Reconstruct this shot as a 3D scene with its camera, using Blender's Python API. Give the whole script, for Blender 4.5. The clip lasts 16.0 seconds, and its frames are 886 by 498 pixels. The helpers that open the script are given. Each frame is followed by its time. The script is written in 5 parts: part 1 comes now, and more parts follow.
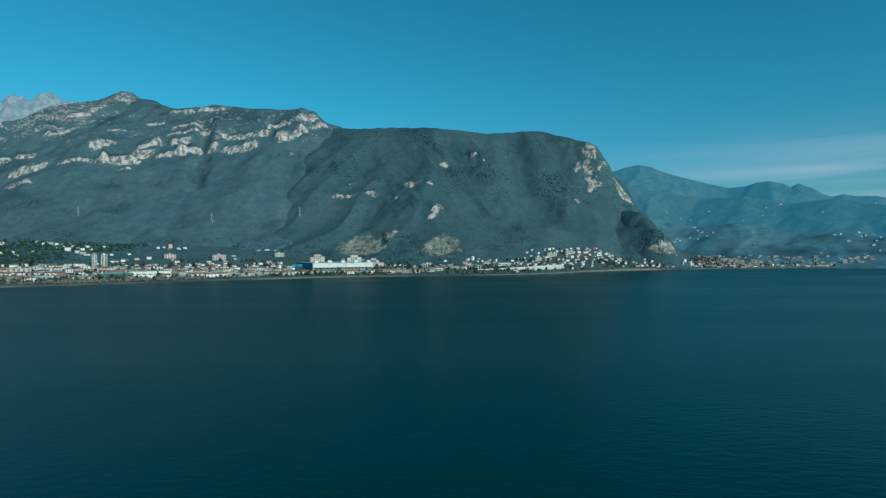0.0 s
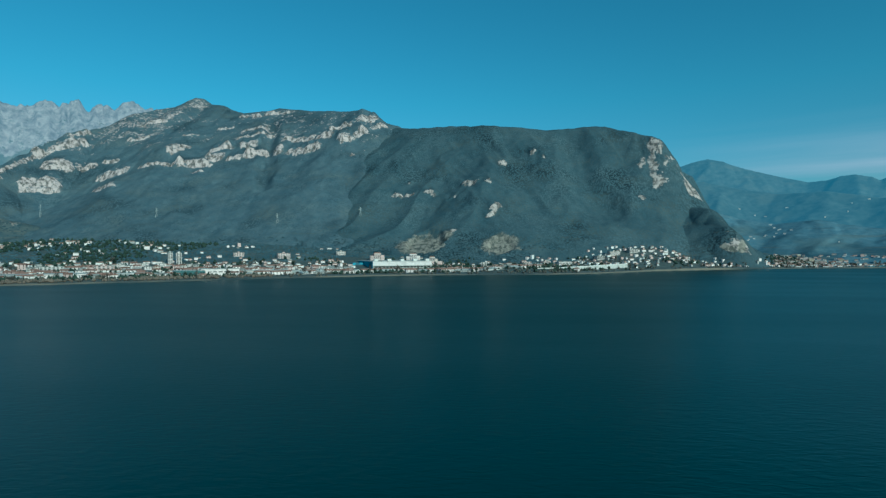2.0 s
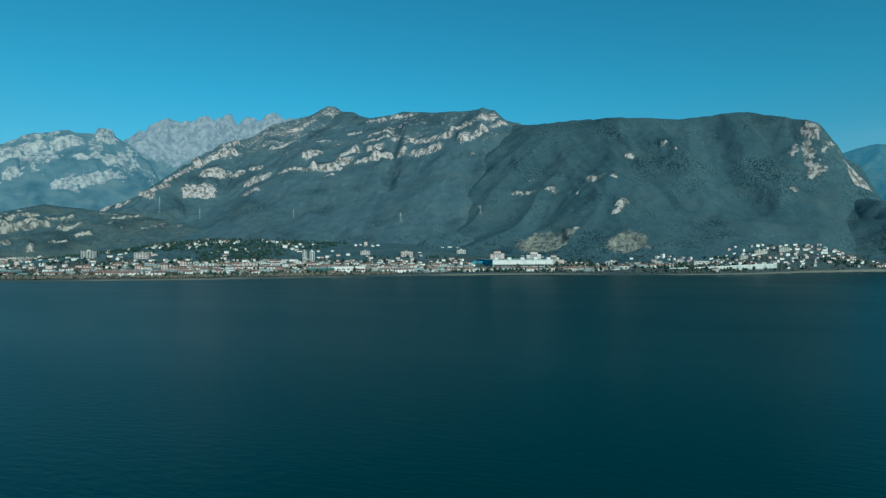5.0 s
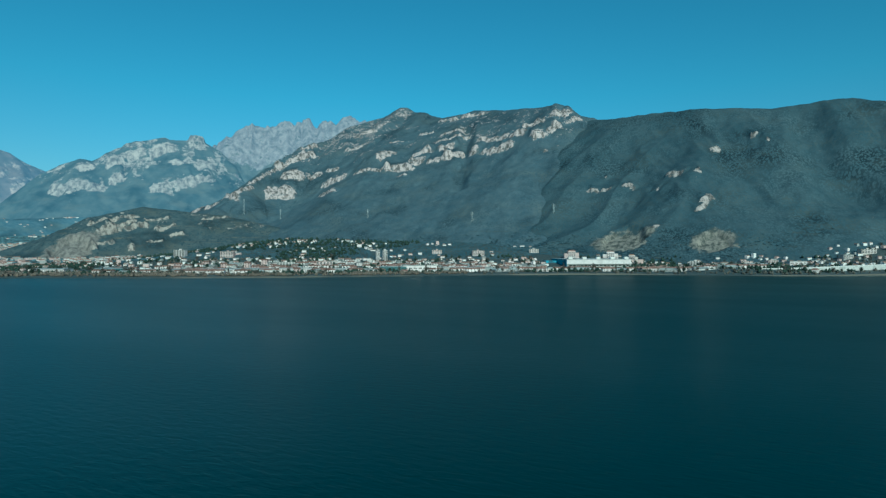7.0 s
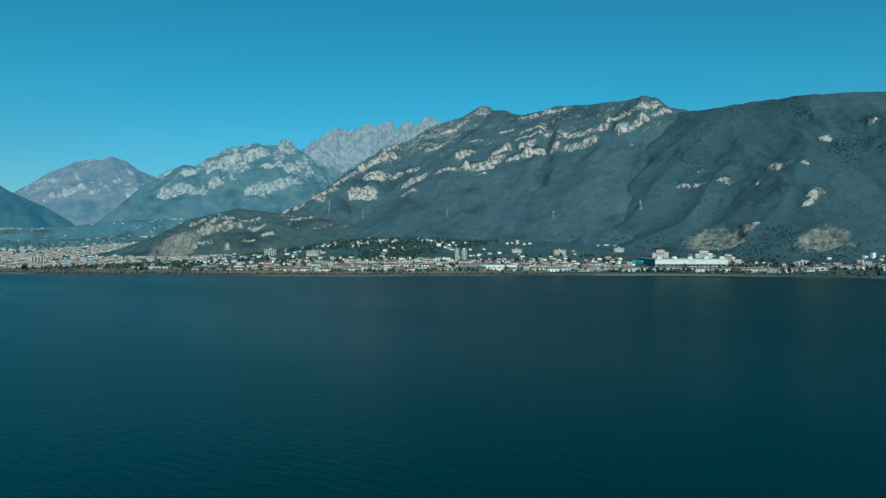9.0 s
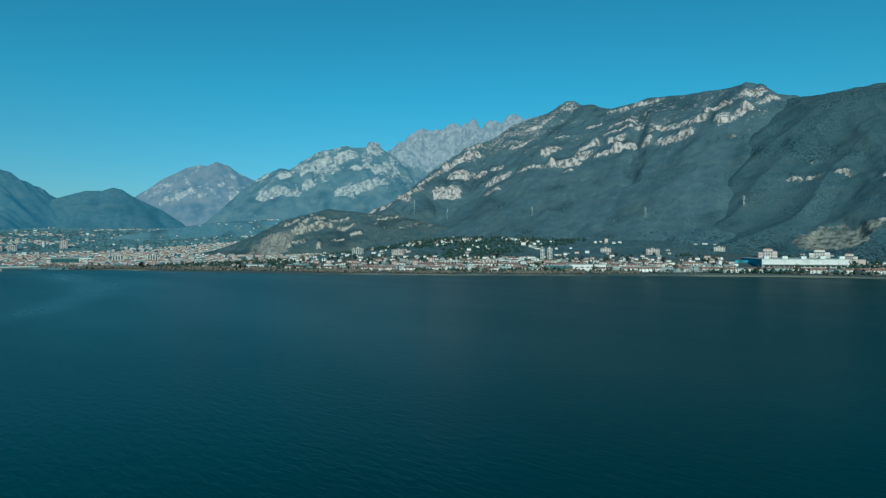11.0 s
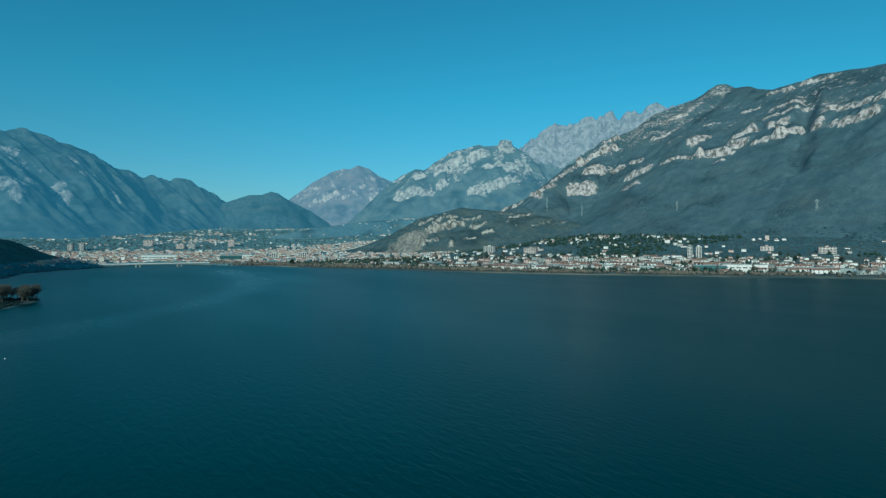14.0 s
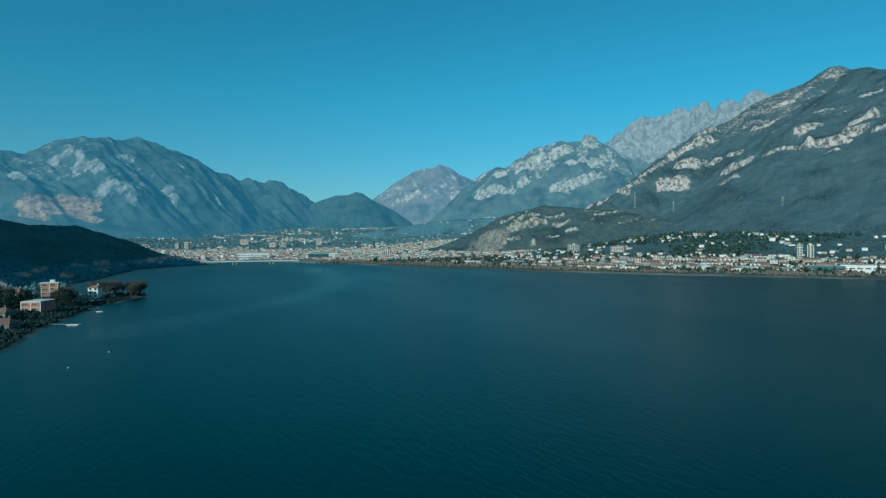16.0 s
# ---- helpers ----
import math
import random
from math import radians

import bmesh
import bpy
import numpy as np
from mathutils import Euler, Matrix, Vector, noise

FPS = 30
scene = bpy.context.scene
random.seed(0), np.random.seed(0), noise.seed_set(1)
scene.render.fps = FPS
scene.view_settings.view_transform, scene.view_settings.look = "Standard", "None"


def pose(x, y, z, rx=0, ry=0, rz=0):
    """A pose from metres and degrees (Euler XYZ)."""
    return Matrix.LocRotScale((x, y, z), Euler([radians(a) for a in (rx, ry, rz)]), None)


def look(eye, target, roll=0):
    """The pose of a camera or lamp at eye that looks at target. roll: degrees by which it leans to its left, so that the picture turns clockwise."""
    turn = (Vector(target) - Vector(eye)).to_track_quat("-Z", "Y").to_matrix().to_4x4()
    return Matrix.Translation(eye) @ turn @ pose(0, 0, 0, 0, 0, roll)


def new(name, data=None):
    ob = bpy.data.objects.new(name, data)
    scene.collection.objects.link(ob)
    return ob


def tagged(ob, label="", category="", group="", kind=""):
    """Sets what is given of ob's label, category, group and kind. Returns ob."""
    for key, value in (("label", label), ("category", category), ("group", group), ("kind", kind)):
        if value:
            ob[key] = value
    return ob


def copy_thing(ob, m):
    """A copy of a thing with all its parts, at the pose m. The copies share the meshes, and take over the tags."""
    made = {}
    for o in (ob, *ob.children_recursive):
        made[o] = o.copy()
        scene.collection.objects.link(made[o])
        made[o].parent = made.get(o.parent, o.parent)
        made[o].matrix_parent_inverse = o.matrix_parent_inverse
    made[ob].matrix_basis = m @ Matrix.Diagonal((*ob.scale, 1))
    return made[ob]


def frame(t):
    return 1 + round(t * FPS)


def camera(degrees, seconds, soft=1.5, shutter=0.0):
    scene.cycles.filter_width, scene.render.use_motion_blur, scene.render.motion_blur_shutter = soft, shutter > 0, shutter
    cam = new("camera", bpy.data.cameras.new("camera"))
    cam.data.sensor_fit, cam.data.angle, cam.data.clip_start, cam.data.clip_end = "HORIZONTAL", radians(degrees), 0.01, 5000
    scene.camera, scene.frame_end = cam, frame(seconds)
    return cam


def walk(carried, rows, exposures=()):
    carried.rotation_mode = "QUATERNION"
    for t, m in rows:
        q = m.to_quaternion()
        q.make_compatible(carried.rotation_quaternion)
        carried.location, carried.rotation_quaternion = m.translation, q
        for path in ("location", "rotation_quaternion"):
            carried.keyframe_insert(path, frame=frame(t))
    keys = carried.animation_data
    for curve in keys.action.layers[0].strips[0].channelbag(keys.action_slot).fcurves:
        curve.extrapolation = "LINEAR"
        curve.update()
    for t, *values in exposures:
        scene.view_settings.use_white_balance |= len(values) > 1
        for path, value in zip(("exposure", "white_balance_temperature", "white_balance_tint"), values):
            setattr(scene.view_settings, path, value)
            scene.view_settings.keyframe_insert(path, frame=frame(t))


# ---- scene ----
# ---------------------------------------------------------------- camera: a drone over the lake, turning to its left
EYE = 48.0
cam = camera(78.2, 16.0, soft=1.35)
ROWS = [
    (0.0, 0.00, 0.00, 0.000, 0.411, 0.139),
    (0.5, 0.08, 1.16, 1.516, 0.373, 0.134),
    (1.0, 0.09, 2.52, 2.911, 0.338, 0.129),
    (1.5, 0.04, 4.06, 4.599, 0.306, 0.124),
    (2.0, -0.09, 5.76, 6.158, 0.276, 0.119),
    (2.5, -0.30, 7.62, 8.282, 0.249, 0.114),
    (3.0, -0.58, 9.62, 10.364, 0.224, 0.109),
    (3.5, -0.94, 11.75, 12.390, 0.200, 0.105),
    (4.0, -1.39, 13.99, 14.661, 0.178, 0.100),
    (6.5, -4.99, 26.42, 24.292, 0.076, 0.080),
    (7.0, -6.00, 29.05, 26.270, 0.057, 0.077),
    (7.5, -7.11, 31.70, 28.130, 0.037, 0.075),
    (8.0, -8.34, 34.36, 30.320, 0.016, 0.072),
    (8.5, -9.67, 37.01, 32.310, -0.005, 0.071),
    (9.0, -11.12, 39.63, 34.622, -0.026, 0.069),
    (11.5, -20.14, 51.94, 45.862, -0.148, 0.071),
    (12.0, -22.32, 54.14, 48.333, -0.176, 0.073),
    (12.5, -24.64, 56.23, 50.479, -0.205, 0.076),
    (13.0, -27.09, 58.18, 52.896, -0.236, 0.079),
    (13.5, -29.68, 59.99, 54.981, -0.267, 0.084),
    (14.0, -32.42, 61.64, 57.242, -0.300, 0.089),
    (14.5, -35.30, 63.12, 59.314, -0.334, 0.095),
    (15.0, -38.32, 64.41, 61.624, -0.369, 0.102),
    (15.5, -41.50, 65.50, 63.660, -0.405, 0.109),
    (16.0, -44.83, 66.38, 65.709, -0.443, 0.118),
]
walk(cam, [(t, pose(x, y, EYE, 90 + pitch, roll, yaw)) for t, x, y, yaw, pitch, roll in ROWS],
     exposures=[(0.0, 0.0, 4350, -57), (16.0, 0.0, 4350, -57)])

# ---------------------------------------------------------------- daylight: clear afternoon sky, low sun behind the camera
SUN_TURN, SUN_UP = 142.0, 22.0          # degrees clockwise from +y, and above the horizon
world = bpy.data.worlds.new("sky")
scene.world = world
world.use_nodes = True
wn, wl = world.node_tree.nodes, world.node_tree.links
wn.clear()
sky = wn.new("ShaderNodeTexSky")
sky.sky_type, sky.sun_disc = "NISHITA", False
sky.sun_elevation, sky.sun_rotation = radians(SUN_UP), radians(SUN_TURN)
sky.altitude, sky.air_density, sky.dust_density, sky.ozone_density = 250, 1.0, 0.95, 3.6
back = wn.new("ShaderNodeBackground")
back.inputs["Strength"].default_value = 0.095
world_out = wn.new("ShaderNodeOutputWorld")
# thin cirrus low over the far hills
ray = wn.new("ShaderNodeTexCoord")
veil_map = wn.new("ShaderNodeMapping")
veil_map.inputs["Scale"].default_value = (1.2, 1.2, 20.0)
veil = wn.new("ShaderNodeTexNoise")
veil.inputs["Scale"].default_value, veil.inputs["Detail"].default_value, veil.inputs["Distortion"].default_value = 1.5, 7, 0.25
split = wn.new("ShaderNodeSeparateXYZ")
low = wn.new("ShaderNodeMapRange")
low.inputs["From Min"].default_value, low.inputs["From Max"].default_value = 0.21, 0.09
side = wn.new("ShaderNodeMapRange")
side.inputs["From Min"].default_value, side.inputs["From Max"].default_value = 0.22, 0.55
thick = wn.new("ShaderNodeMapRange")
thick.inputs["From Min"].default_value, thick.inputs["From Max"].default_value, thick.inputs["To Max"].default_value = 0.36, 0.74, 0.5
m1, m2 = wn.new("ShaderNodeMath"), wn.new("ShaderNodeMath")
m1.operation = m2.operation = "MULTIPLY"
cloud = wn.new("ShaderNodeMix")
cloud.data_type = "RGBA"
cloud.inputs["B"].default_value = (9.4, 6.7, 8.2, 1)
wl.new(ray.outputs["Generated"], veil_map.inputs["Vector"])
wl.new(veil_map.outputs[0], veil.inputs["Vector"])
wl.new(ray.outputs["Generated"], split.inputs[0])
wl.new(split.outputs["Z"], low.inputs["Value"])
wl.new(split.outputs["X"], side.inputs["Value"])
wl.new(veil.outputs["Fac"], thick.inputs["Value"])
wl.new(low.outputs[0], m1.inputs[0])
wl.new(side.outputs[0], m1.inputs[1])
wl.new(m1.outputs[0], m2.inputs[0])
wl.new(thick.outputs[0], m2.inputs[1])
wl.new(m2.outputs[0], cloud.inputs["Factor"])
wl.new(sky.outputs[0], cloud.inputs["A"])
haze = wn.new("ShaderNodeMix")                  # winter haze dulls the sky just over the horizon
haze.data_type, haze.blend_type = "RGBA", "MULTIPLY"
haze.inputs["B"].default_value = (1.05, 0.75, 0.86, 1)
haze_low = wn.new("ShaderNodeMapRange")
haze_low.inputs["From Min"].default_value, haze_low.inputs["From Max"].default_value = 0.26, 0.0
wl.new(split.outputs["Z"], haze_low.inputs["Value"])
wl.new(haze_low.outputs[0], haze.inputs["Factor"])
wl.new(cloud.outputs["Result"], haze.inputs["A"])
wl.new(haze.outputs["Result"], back.inputs["Color"])
wl.new(back.outputs[0], world_out.inputs["Surface"])

sun = new("sun", bpy.data.lights.new("sun", "SUN"))
sun.data.energy, sun.data.angle, sun.data.color = 3.75, radians(0.6), (1.0, 0.715, 0.66)
_a, _e = radians(SUN_TURN), radians(SUN_UP)
sun.matrix_world = look((math.sin(_a) * math.cos(_e) * 900, math.cos(_a) * math.cos(_e) * 900, math.sin(_e) * 900), (0, 0, 0))


# ---------------------------------------------------------------- materials
def material(name, dark, light, size=1.0, rough=0.8, metal=0.0, bump_height=0.0, bump_size=None, contrast=(0.35, 0.65),
             detail=6.0, per_object=0.0, coarse=None, coarse_size=40.0, coarse_range=(0.5, 0.62), stretch=(1, 1, 1), specular=0.4):
    """A procedural surface: two tones by fine noise, a third by coarse noise, relief, and a spread from object to object."""
    m = bpy.data.materials.new(name)
    m.use_nodes = True
    n, l = m.node_tree.nodes, m.node_tree.links
    bsdf = n["Principled BSDF"]
    bsdf.inputs["Roughness"].default_value, bsdf.inputs["Metallic"].default_value = rough, metal
    bsdf.inputs["Specular IOR Level"].default_value = specular
    geo = n.new("ShaderNodeNewGeometry")
    mapping = n.new("ShaderNodeMapping")
    mapping.inputs["Scale"].default_value = stretch
    l.new(geo.outputs["Position"], mapping.inputs["Vector"])

    def noise_node(scale_m, detail_=detail):
        t = n.new("ShaderNodeTexNoise")
        t.inputs["Scale"].default_value, t.inputs["Detail"].default_value = 1.0 / scale_m, detail_
        l.new(mapping.outputs[0], t.inputs["Vector"])
        return t

    fine = noise_node(size)
    ramp = n.new("ShaderNodeMapRange")
    ramp.inputs["From Min"].default_value, ramp.inputs["From Max"].default_value = contrast
    l.new(fine.outputs["Fac"], ramp.inputs["Value"])
    mix = n.new("ShaderNodeMix")
    mix.data_type = "RGBA"
    mix.inputs["A"].default_value, mix.inputs["B"].default_value = (*dark, 1), (*light, 1)
    l.new(ramp.outputs[0], mix.inputs["Factor"])
    colour = mix.outputs["Result"]
    if coarse:
        big = noise_node(coarse_size, 5)
        r2 = n.new("ShaderNodeMapRange")
        r2.inputs["From Min"].default_value, r2.inputs["From Max"].default_value = coarse_range
        l.new(big.outputs["Fac"], r2.inputs["Value"])
        m2 = n.new("ShaderNodeMix")
        m2.data_type = "RGBA"
        m2.inputs["B"].default_value = (*coarse, 1)
        l.new(colour, m2.inputs["A"])
        l.new(r2.outputs[0], m2.inputs["Factor"])
        colour = m2.outputs["Result"]
    if per_object:
        info = n.new("ShaderNodeObjectInfo")
        hsv = n.new("ShaderNodeHueSaturation")
        spread = n.new("ShaderNodeMapRange")
        spread.inputs["To Min"].default_value, spread.inputs["To Max"].default_value = 1 - per_object, 1 + per_object
        l.new(info.outputs["Random"], spread.inputs["Value"])
        l.new(spread.outputs[0], hsv.inputs["Value"])
        l.new(colour, hsv.inputs["Color"])
        colour = hsv.outputs["Color"]
    l.new(colour, bsdf.inputs["Base Color"])
    if bump_height:
        b = n.new("ShaderNodeBump")
        b.inputs["Strength"].default_value, b.inputs["Distance"].default_value = 1.0, bump_height
        tex = noise_node(bump_size or size)
        l.new(tex.outputs["Fac"], b.inputs["Height"])
        l.new(b.outputs["Normal"], bsdf.inputs["Normal"])
    return m


def mountain_material(name, wood, wood_light, rock, rock_light, meadow=(0.17, 0.15, 0.11), dark=None, wood_size=30.0, haze_glow=None, flute=13.0, scrubby=0.75, contrast=0.055, bedded=0.2, tall=4.0, pit_tones=((0.16, 0.145, 0.135), (0.33, 0.29, 0.26)), fields=(60.0, 230.0)):
    """Leafless woods, dry meadows on the lower slopes and bare limestone: the mesh's attributes 'rock' and 'earth' say where stone and quarries are."""
    m = material(name, wood, wood_light, wood_size, 0.95, bump_height=1.3, bump_size=7.0, coarse=dark or tuple(0.58 * v for v in wood),
                 coarse_size=150.0, coarse_range=(0.5, 0.66), detail=9, specular=0.1)
    n, l = m.node_tree.nodes, m.node_tree.links
    bsdf = n["Principled BSDF"]
    wood_colour = bsdf.inputs["Base Color"].links[0].from_socket
    geo = n.new("ShaderNodeNewGeometry")

    def noise_node(sx, sy, sz, detail=6.0, rough=0.6, shift=0.0):
        mapping, t = n.new("ShaderNodeMapping"), n.new("ShaderNodeTexNoise")
        mapping.inputs["Scale"].default_value, mapping.inputs["Location"].default_value = (1 / sx, 1 / sy, 1 / sz), (shift, shift, shift)
        t.inputs["Scale"].default_value, t.inputs["Detail"].default_value, t.inputs["Roughness"].default_value = 1.0, detail, rough
        l.new(geo.outputs["Position"], mapping.inputs["Vector"])
        l.new(mapping.outputs[0], t.inputs["Vector"])
        return t.outputs["Fac"]

    def ranged(value, lo, hi, to_lo=0.0, to_hi=1.0):
        r = n.new("ShaderNodeMapRange")
        for key, v in (("From Min", lo), ("From Max", hi), ("To Min", to_lo), ("To Max", to_hi)):
            r.inputs[key].default_value = v
        l.new(value, r.inputs["Value"])
        return r.outputs[0]

    def calc(op, a, b):
        node = n.new("ShaderNodeMath")
        node.operation = op
        for socket, v in zip(node.inputs, (a, b)):
            if isinstance(v, float):
                socket.default_value = v
            else:
                l.new(v, socket)
        return node.outputs[0]

    def blend(factor, a, b):
        mix = n.new("ShaderNodeMix")
        mix.data_type = "RGBA"
        l.new(factor, mix.inputs["Factor"])
        for key, v in (("A", a), ("B", b)):
            if isinstance(v, tuple):
                mix.inputs[key].default_value = (*v, 1)
            else:
                l.new(v, mix.inputs[key])
        return mix.outputs["Result"]

    def attribute(key):
        a = n.new("ShaderNodeAttribute")
        a.attribute_name = key
        return a.outputs["Fac"]

    # terraced meadows: thin level strips among the lower woods
    split = n.new("ShaderNodeSeparateXYZ")
    l.new(geo.outputs["Position"], split.inputs[0])
    strips = calc("MULTIPLY", ranged(noise_node(150, 150, 9, 5), 0.57, 0.66), ranged(split.outputs["Z"], fields[0], fields[1], 0.8, 0.0))
    ground = blend(strips, wood_colour, meadow)
    brown = tuple(v * k for v, k in zip(wood_light, (1.12, 1.0, 0.88)))
    ground = blend(ranged(noise_node(150, 150, 70, 7, 0.6, 21.0), 0.5, 0.66, 0.0, 0.7), ground, brown)
    # stone: upright flutes, level beds, and scrub in the cracks
    fluted, beds = noise_node(flute, flute, flute * tall, 8, 0.64), noise_node(flute * 2, flute * 2, flute * 0.8, 6, 0.65)
    tone = calc("ADD", calc("MULTIPLY", fluted, 1.0 - bedded), calc("MULTIPLY", beds, bedded))
    stone = blend(ranged(tone, 0.485 - contrast, 0.485 + contrast), rock, rock_light)
    scrub = ranged(noise_node(flute * 1.5, flute * 1.5, flute * 0.9, 6, 0.65, 9.0), 0.56, 0.64, 0.0, scrubby)
    stone = blend(scrub, stone, wood_colour)
    ragged = calc("ADD", calc("MULTIPLY", noise_node(2.3 * flute, 2.3 * flute, 1.7 * flute, 8, 0.72), 0.6), calc("MULTIPLY", noise_node(1.1 * flute, 1.1 * flute, 3.8 * flute, 6, 0.65, 4.0), 0.4))
    bare = ranged(calc("ADD", attribute("rock"), calc("MULTIPLY", ragged, 3.4)), 2.14, 2.34)
    pit = ranged(calc("ADD", attribute("earth"), calc("MULTIPLY", ragged, 1.2)), 1.05, 1.17)
    colour = blend(bare, ground, stone)
    colour = blend(pit, colour, blend(ranged(tone, 0.43, 0.56), *pit_tones))
    l.new(colour, bsdf.inputs["Base Color"])
    relief = n.new("ShaderNodeBump")
    relief.inputs["Distance"].default_value = flute * 0.55
    l.new(bare, relief.inputs["Strength"])
    l.new(tone, relief.inputs["Height"])
    l.new(bsdf.inputs["Normal"].links[0].from_socket, relief.inputs["Normal"])
    l.new(relief.outputs["Normal"], bsdf.inputs["Normal"])
    # Distance haze is painted here as an even bluish emission over the surface.
    if haze_glow:
        bsdf.inputs["Emission Color"].default_value = (*haze_glow[:3], 1)
        bsdf.inputs["Emission Strength"].default_value = haze_glow[3]
    return m


def shore_material(name, *args, **kw):
    """Town ground whose attribute 'rock' marks the pale gravel at the water's edge."""
    m = material(name, *args, **kw)
    n, l = m.node_tree.nodes, m.node_tree.links
    bsdf = n["Principled BSDF"]
    source = bsdf.inputs["Base Color"].links[0].from_socket
    attr = n.new("ShaderNodeAttribute")
    attr.attribute_name = "rock"
    mix = n.new("ShaderNodeMix")
    mix.data_type = "RGBA"
    mix.inputs["B"].default_value = (0.3, 0.24, 0.18, 1)
    l.new(attr.outputs["Fac"], mix.inputs["Factor"])
    l.new(source, mix.inputs["A"])
    l.new(mix.outputs["Result"], bsdf.inputs["Base Color"])
    return m


# Tints of the painted haze that the far mountains emit.
HAZE_TINT = (0.24, 0.41, 0.71)
BLUE_HAZE_TINT = (0.22, 0.43, 0.76)
LIMESTONE, PALE_LIMESTONE = (0.125, 0.11, 0.108), (0.57, 0.455, 0.445)
# Blue in these wood colours stands in for haze; the rocky side has more.
MAT_WOODED = mountain_material("hazed_winter_woods", (0.053, 0.079, 0.1), (0.081, 0.106, 0.125), LIMESTONE, (0.52, 0.425, 0.405), meadow=(0.1, 0.105, 0.1), pit_tones=((0.09, 0.09, 0.085), (0.3, 0.26, 0.23)))
MAT_ROCKY = mountain_material("hazed_woods_and_cliffs", (0.08, 0.112, 0.143), (0.119, 0.149, 0.176), LIMESTONE, PALE_LIMESTONE, meadow=(0.11, 0.115, 0.11), fields=(60.0, 190.0))
MAT_KNOLL = mountain_material("scrub_and_rock", (0.07, 0.094, 0.112), (0.108, 0.126, 0.136), LIMESTONE, (0.47, 0.39, 0.35), meadow=(0.165, 0.145, 0.12), pit_tones=((0.15, 0.135, 0.13), (0.29, 0.25, 0.232)), fields=(90.0, 260.0))
# Base colour lifted above real foliage, as haze over the shaded hill.
MAT_HEAD = mountain_material("haze_lifted_woods", (0.098, 0.136, 0.134), (0.134, 0.168, 0.159), (0.1, 0.1, 0.09), (0.2, 0.2, 0.18), fields=(-2.0, -1.0))
MAT_JAG = mountain_material("far_limestone", (0.09, 0.095, 0.095), (0.15, 0.145, 0.13), (0.165, 0.142, 0.15), (0.36, 0.3, 0.3), wood_size=60, haze_glow=(*HAZE_TINT, 0.2), flute=36.0, scrubby=0.3, contrast=0.13, bedded=0.03, tall=6.0, fields=(-2.0, -1.0))
MAT_FAR = mountain_material("far_woods", (0.07, 0.082, 0.085), (0.12, 0.125, 0.12), (0.15, 0.125, 0.12), (0.46, 0.37, 0.33), wood_size=60, haze_glow=(*HAZE_TINT, 0.19), flute=26.0, scrubby=0.6, contrast=0.08, fields=(-2.0, -1.0))
MAT_MASSIF = mountain_material("massif_cliffs", (0.04, 0.055, 0.06), (0.075, 0.084, 0.084), (0.075, 0.075, 0.08), (0.3, 0.25, 0.24), wood_size=60, haze_glow=(*HAZE_TINT, 0.215), flute=34.0, scrubby=0.6, contrast=0.1, tall=6.0, pit_tones=((0.14, 0.085, 0.06), (0.37, 0.225, 0.165)), fields=(-2.0, -1.0))
MAT_TAN = mountain_material("far_bare_slopes", (0.105, 0.088, 0.09), (0.175, 0.13, 0.125), (0.18, 0.145, 0.13), (0.42, 0.3, 0.26), wood_size=60, haze_glow=(*HAZE_TINT, 0.28), flute=30.0, fields=(-2.0, -1.0))
MAT_HILLS = mountain_material("far_hills", (0.05, 0.06, 0.055), (0.085, 0.092, 0.084), dark=(0.045, 0.054, 0.05), rock=(0.15, 0.15, 0.15), rock_light=(0.3, 0.3, 0.28), wood_size=30, haze_glow=(*BLUE_HAZE_TINT, 0.23), fields=(-2.0, -1.0))
MAT_DARK_HILL = mountain_material("far_dark_woods", (0.04, 0.055, 0.058), (0.075, 0.085, 0.082), (0.12, 0.11, 0.11), (0.3, 0.26, 0.24), wood_size=26, haze_glow=(*HAZE_TINT, 0.2), fields=(-2.0, -1.0))
MAT_MIDDLE = mountain_material("middle_hills", (0.055, 0.07, 0.07), (0.09, 0.102, 0.098), (0.15, 0.15, 0.15), (0.3, 0.3, 0.28), dark=(0.047, 0.06, 0.06), wood_size=24, haze_glow=(*BLUE_HAZE_TINT, 0.185), fields=(-2.0, -1.0))
# Haze is painted into these base colours: paler and bluer than real woods.
MAT_FRONT = mountain_material("haze_tinted_hills", (0.112, 0.18, 0.242), (0.16, 0.226, 0.282), (0.15, 0.15, 0.15), (0.3, 0.3, 0.28), meadow=(0.13, 0.15, 0.16), wood_size=16, fields=(60.0, 200.0))
MAT_GROUND = shore_material("town_ground", (0.056, 0.07, 0.074), (0.098, 0.106, 0.104), 7.0, 0.95, bump_height=0.6, bump_size=4.0, coarse=(0.115, 0.12, 0.118), coarse_size=60.0, coarse_range=(0.54, 0.7))
MAT_WALLS = [material("plaster_" + k, tuple(0.8 * v for v in c), c, 1.6, 0.9, per_object=0.16, coarse=tuple(0.72 * v for v in c), coarse_size=5.0, bump_height=0.01) for k, c in
             (("white", (0.8, 0.68, 0.67)), ("cream", (0.64, 0.53, 0.49)), ("pink", (0.6, 0.43, 0.41)), ("ochre", (0.5, 0.4, 0.32)), ("grey", (0.4, 0.37, 0.365)))]
MAT_ROOFS = [material("roof_tiles_" + k, tuple(0.6 * v for v in c), c, 0.5, 0.85, per_object=0.25, coarse=tuple(0.7 * v for v in c), coarse_size=3.0, bump_height=0.04, bump_size=0.3) for k, c in
             (("red", (0.29, 0.165, 0.135)), ("brown", (0.26, 0.155, 0.12)), ("grey", (0.33, 0.31, 0.3)))]
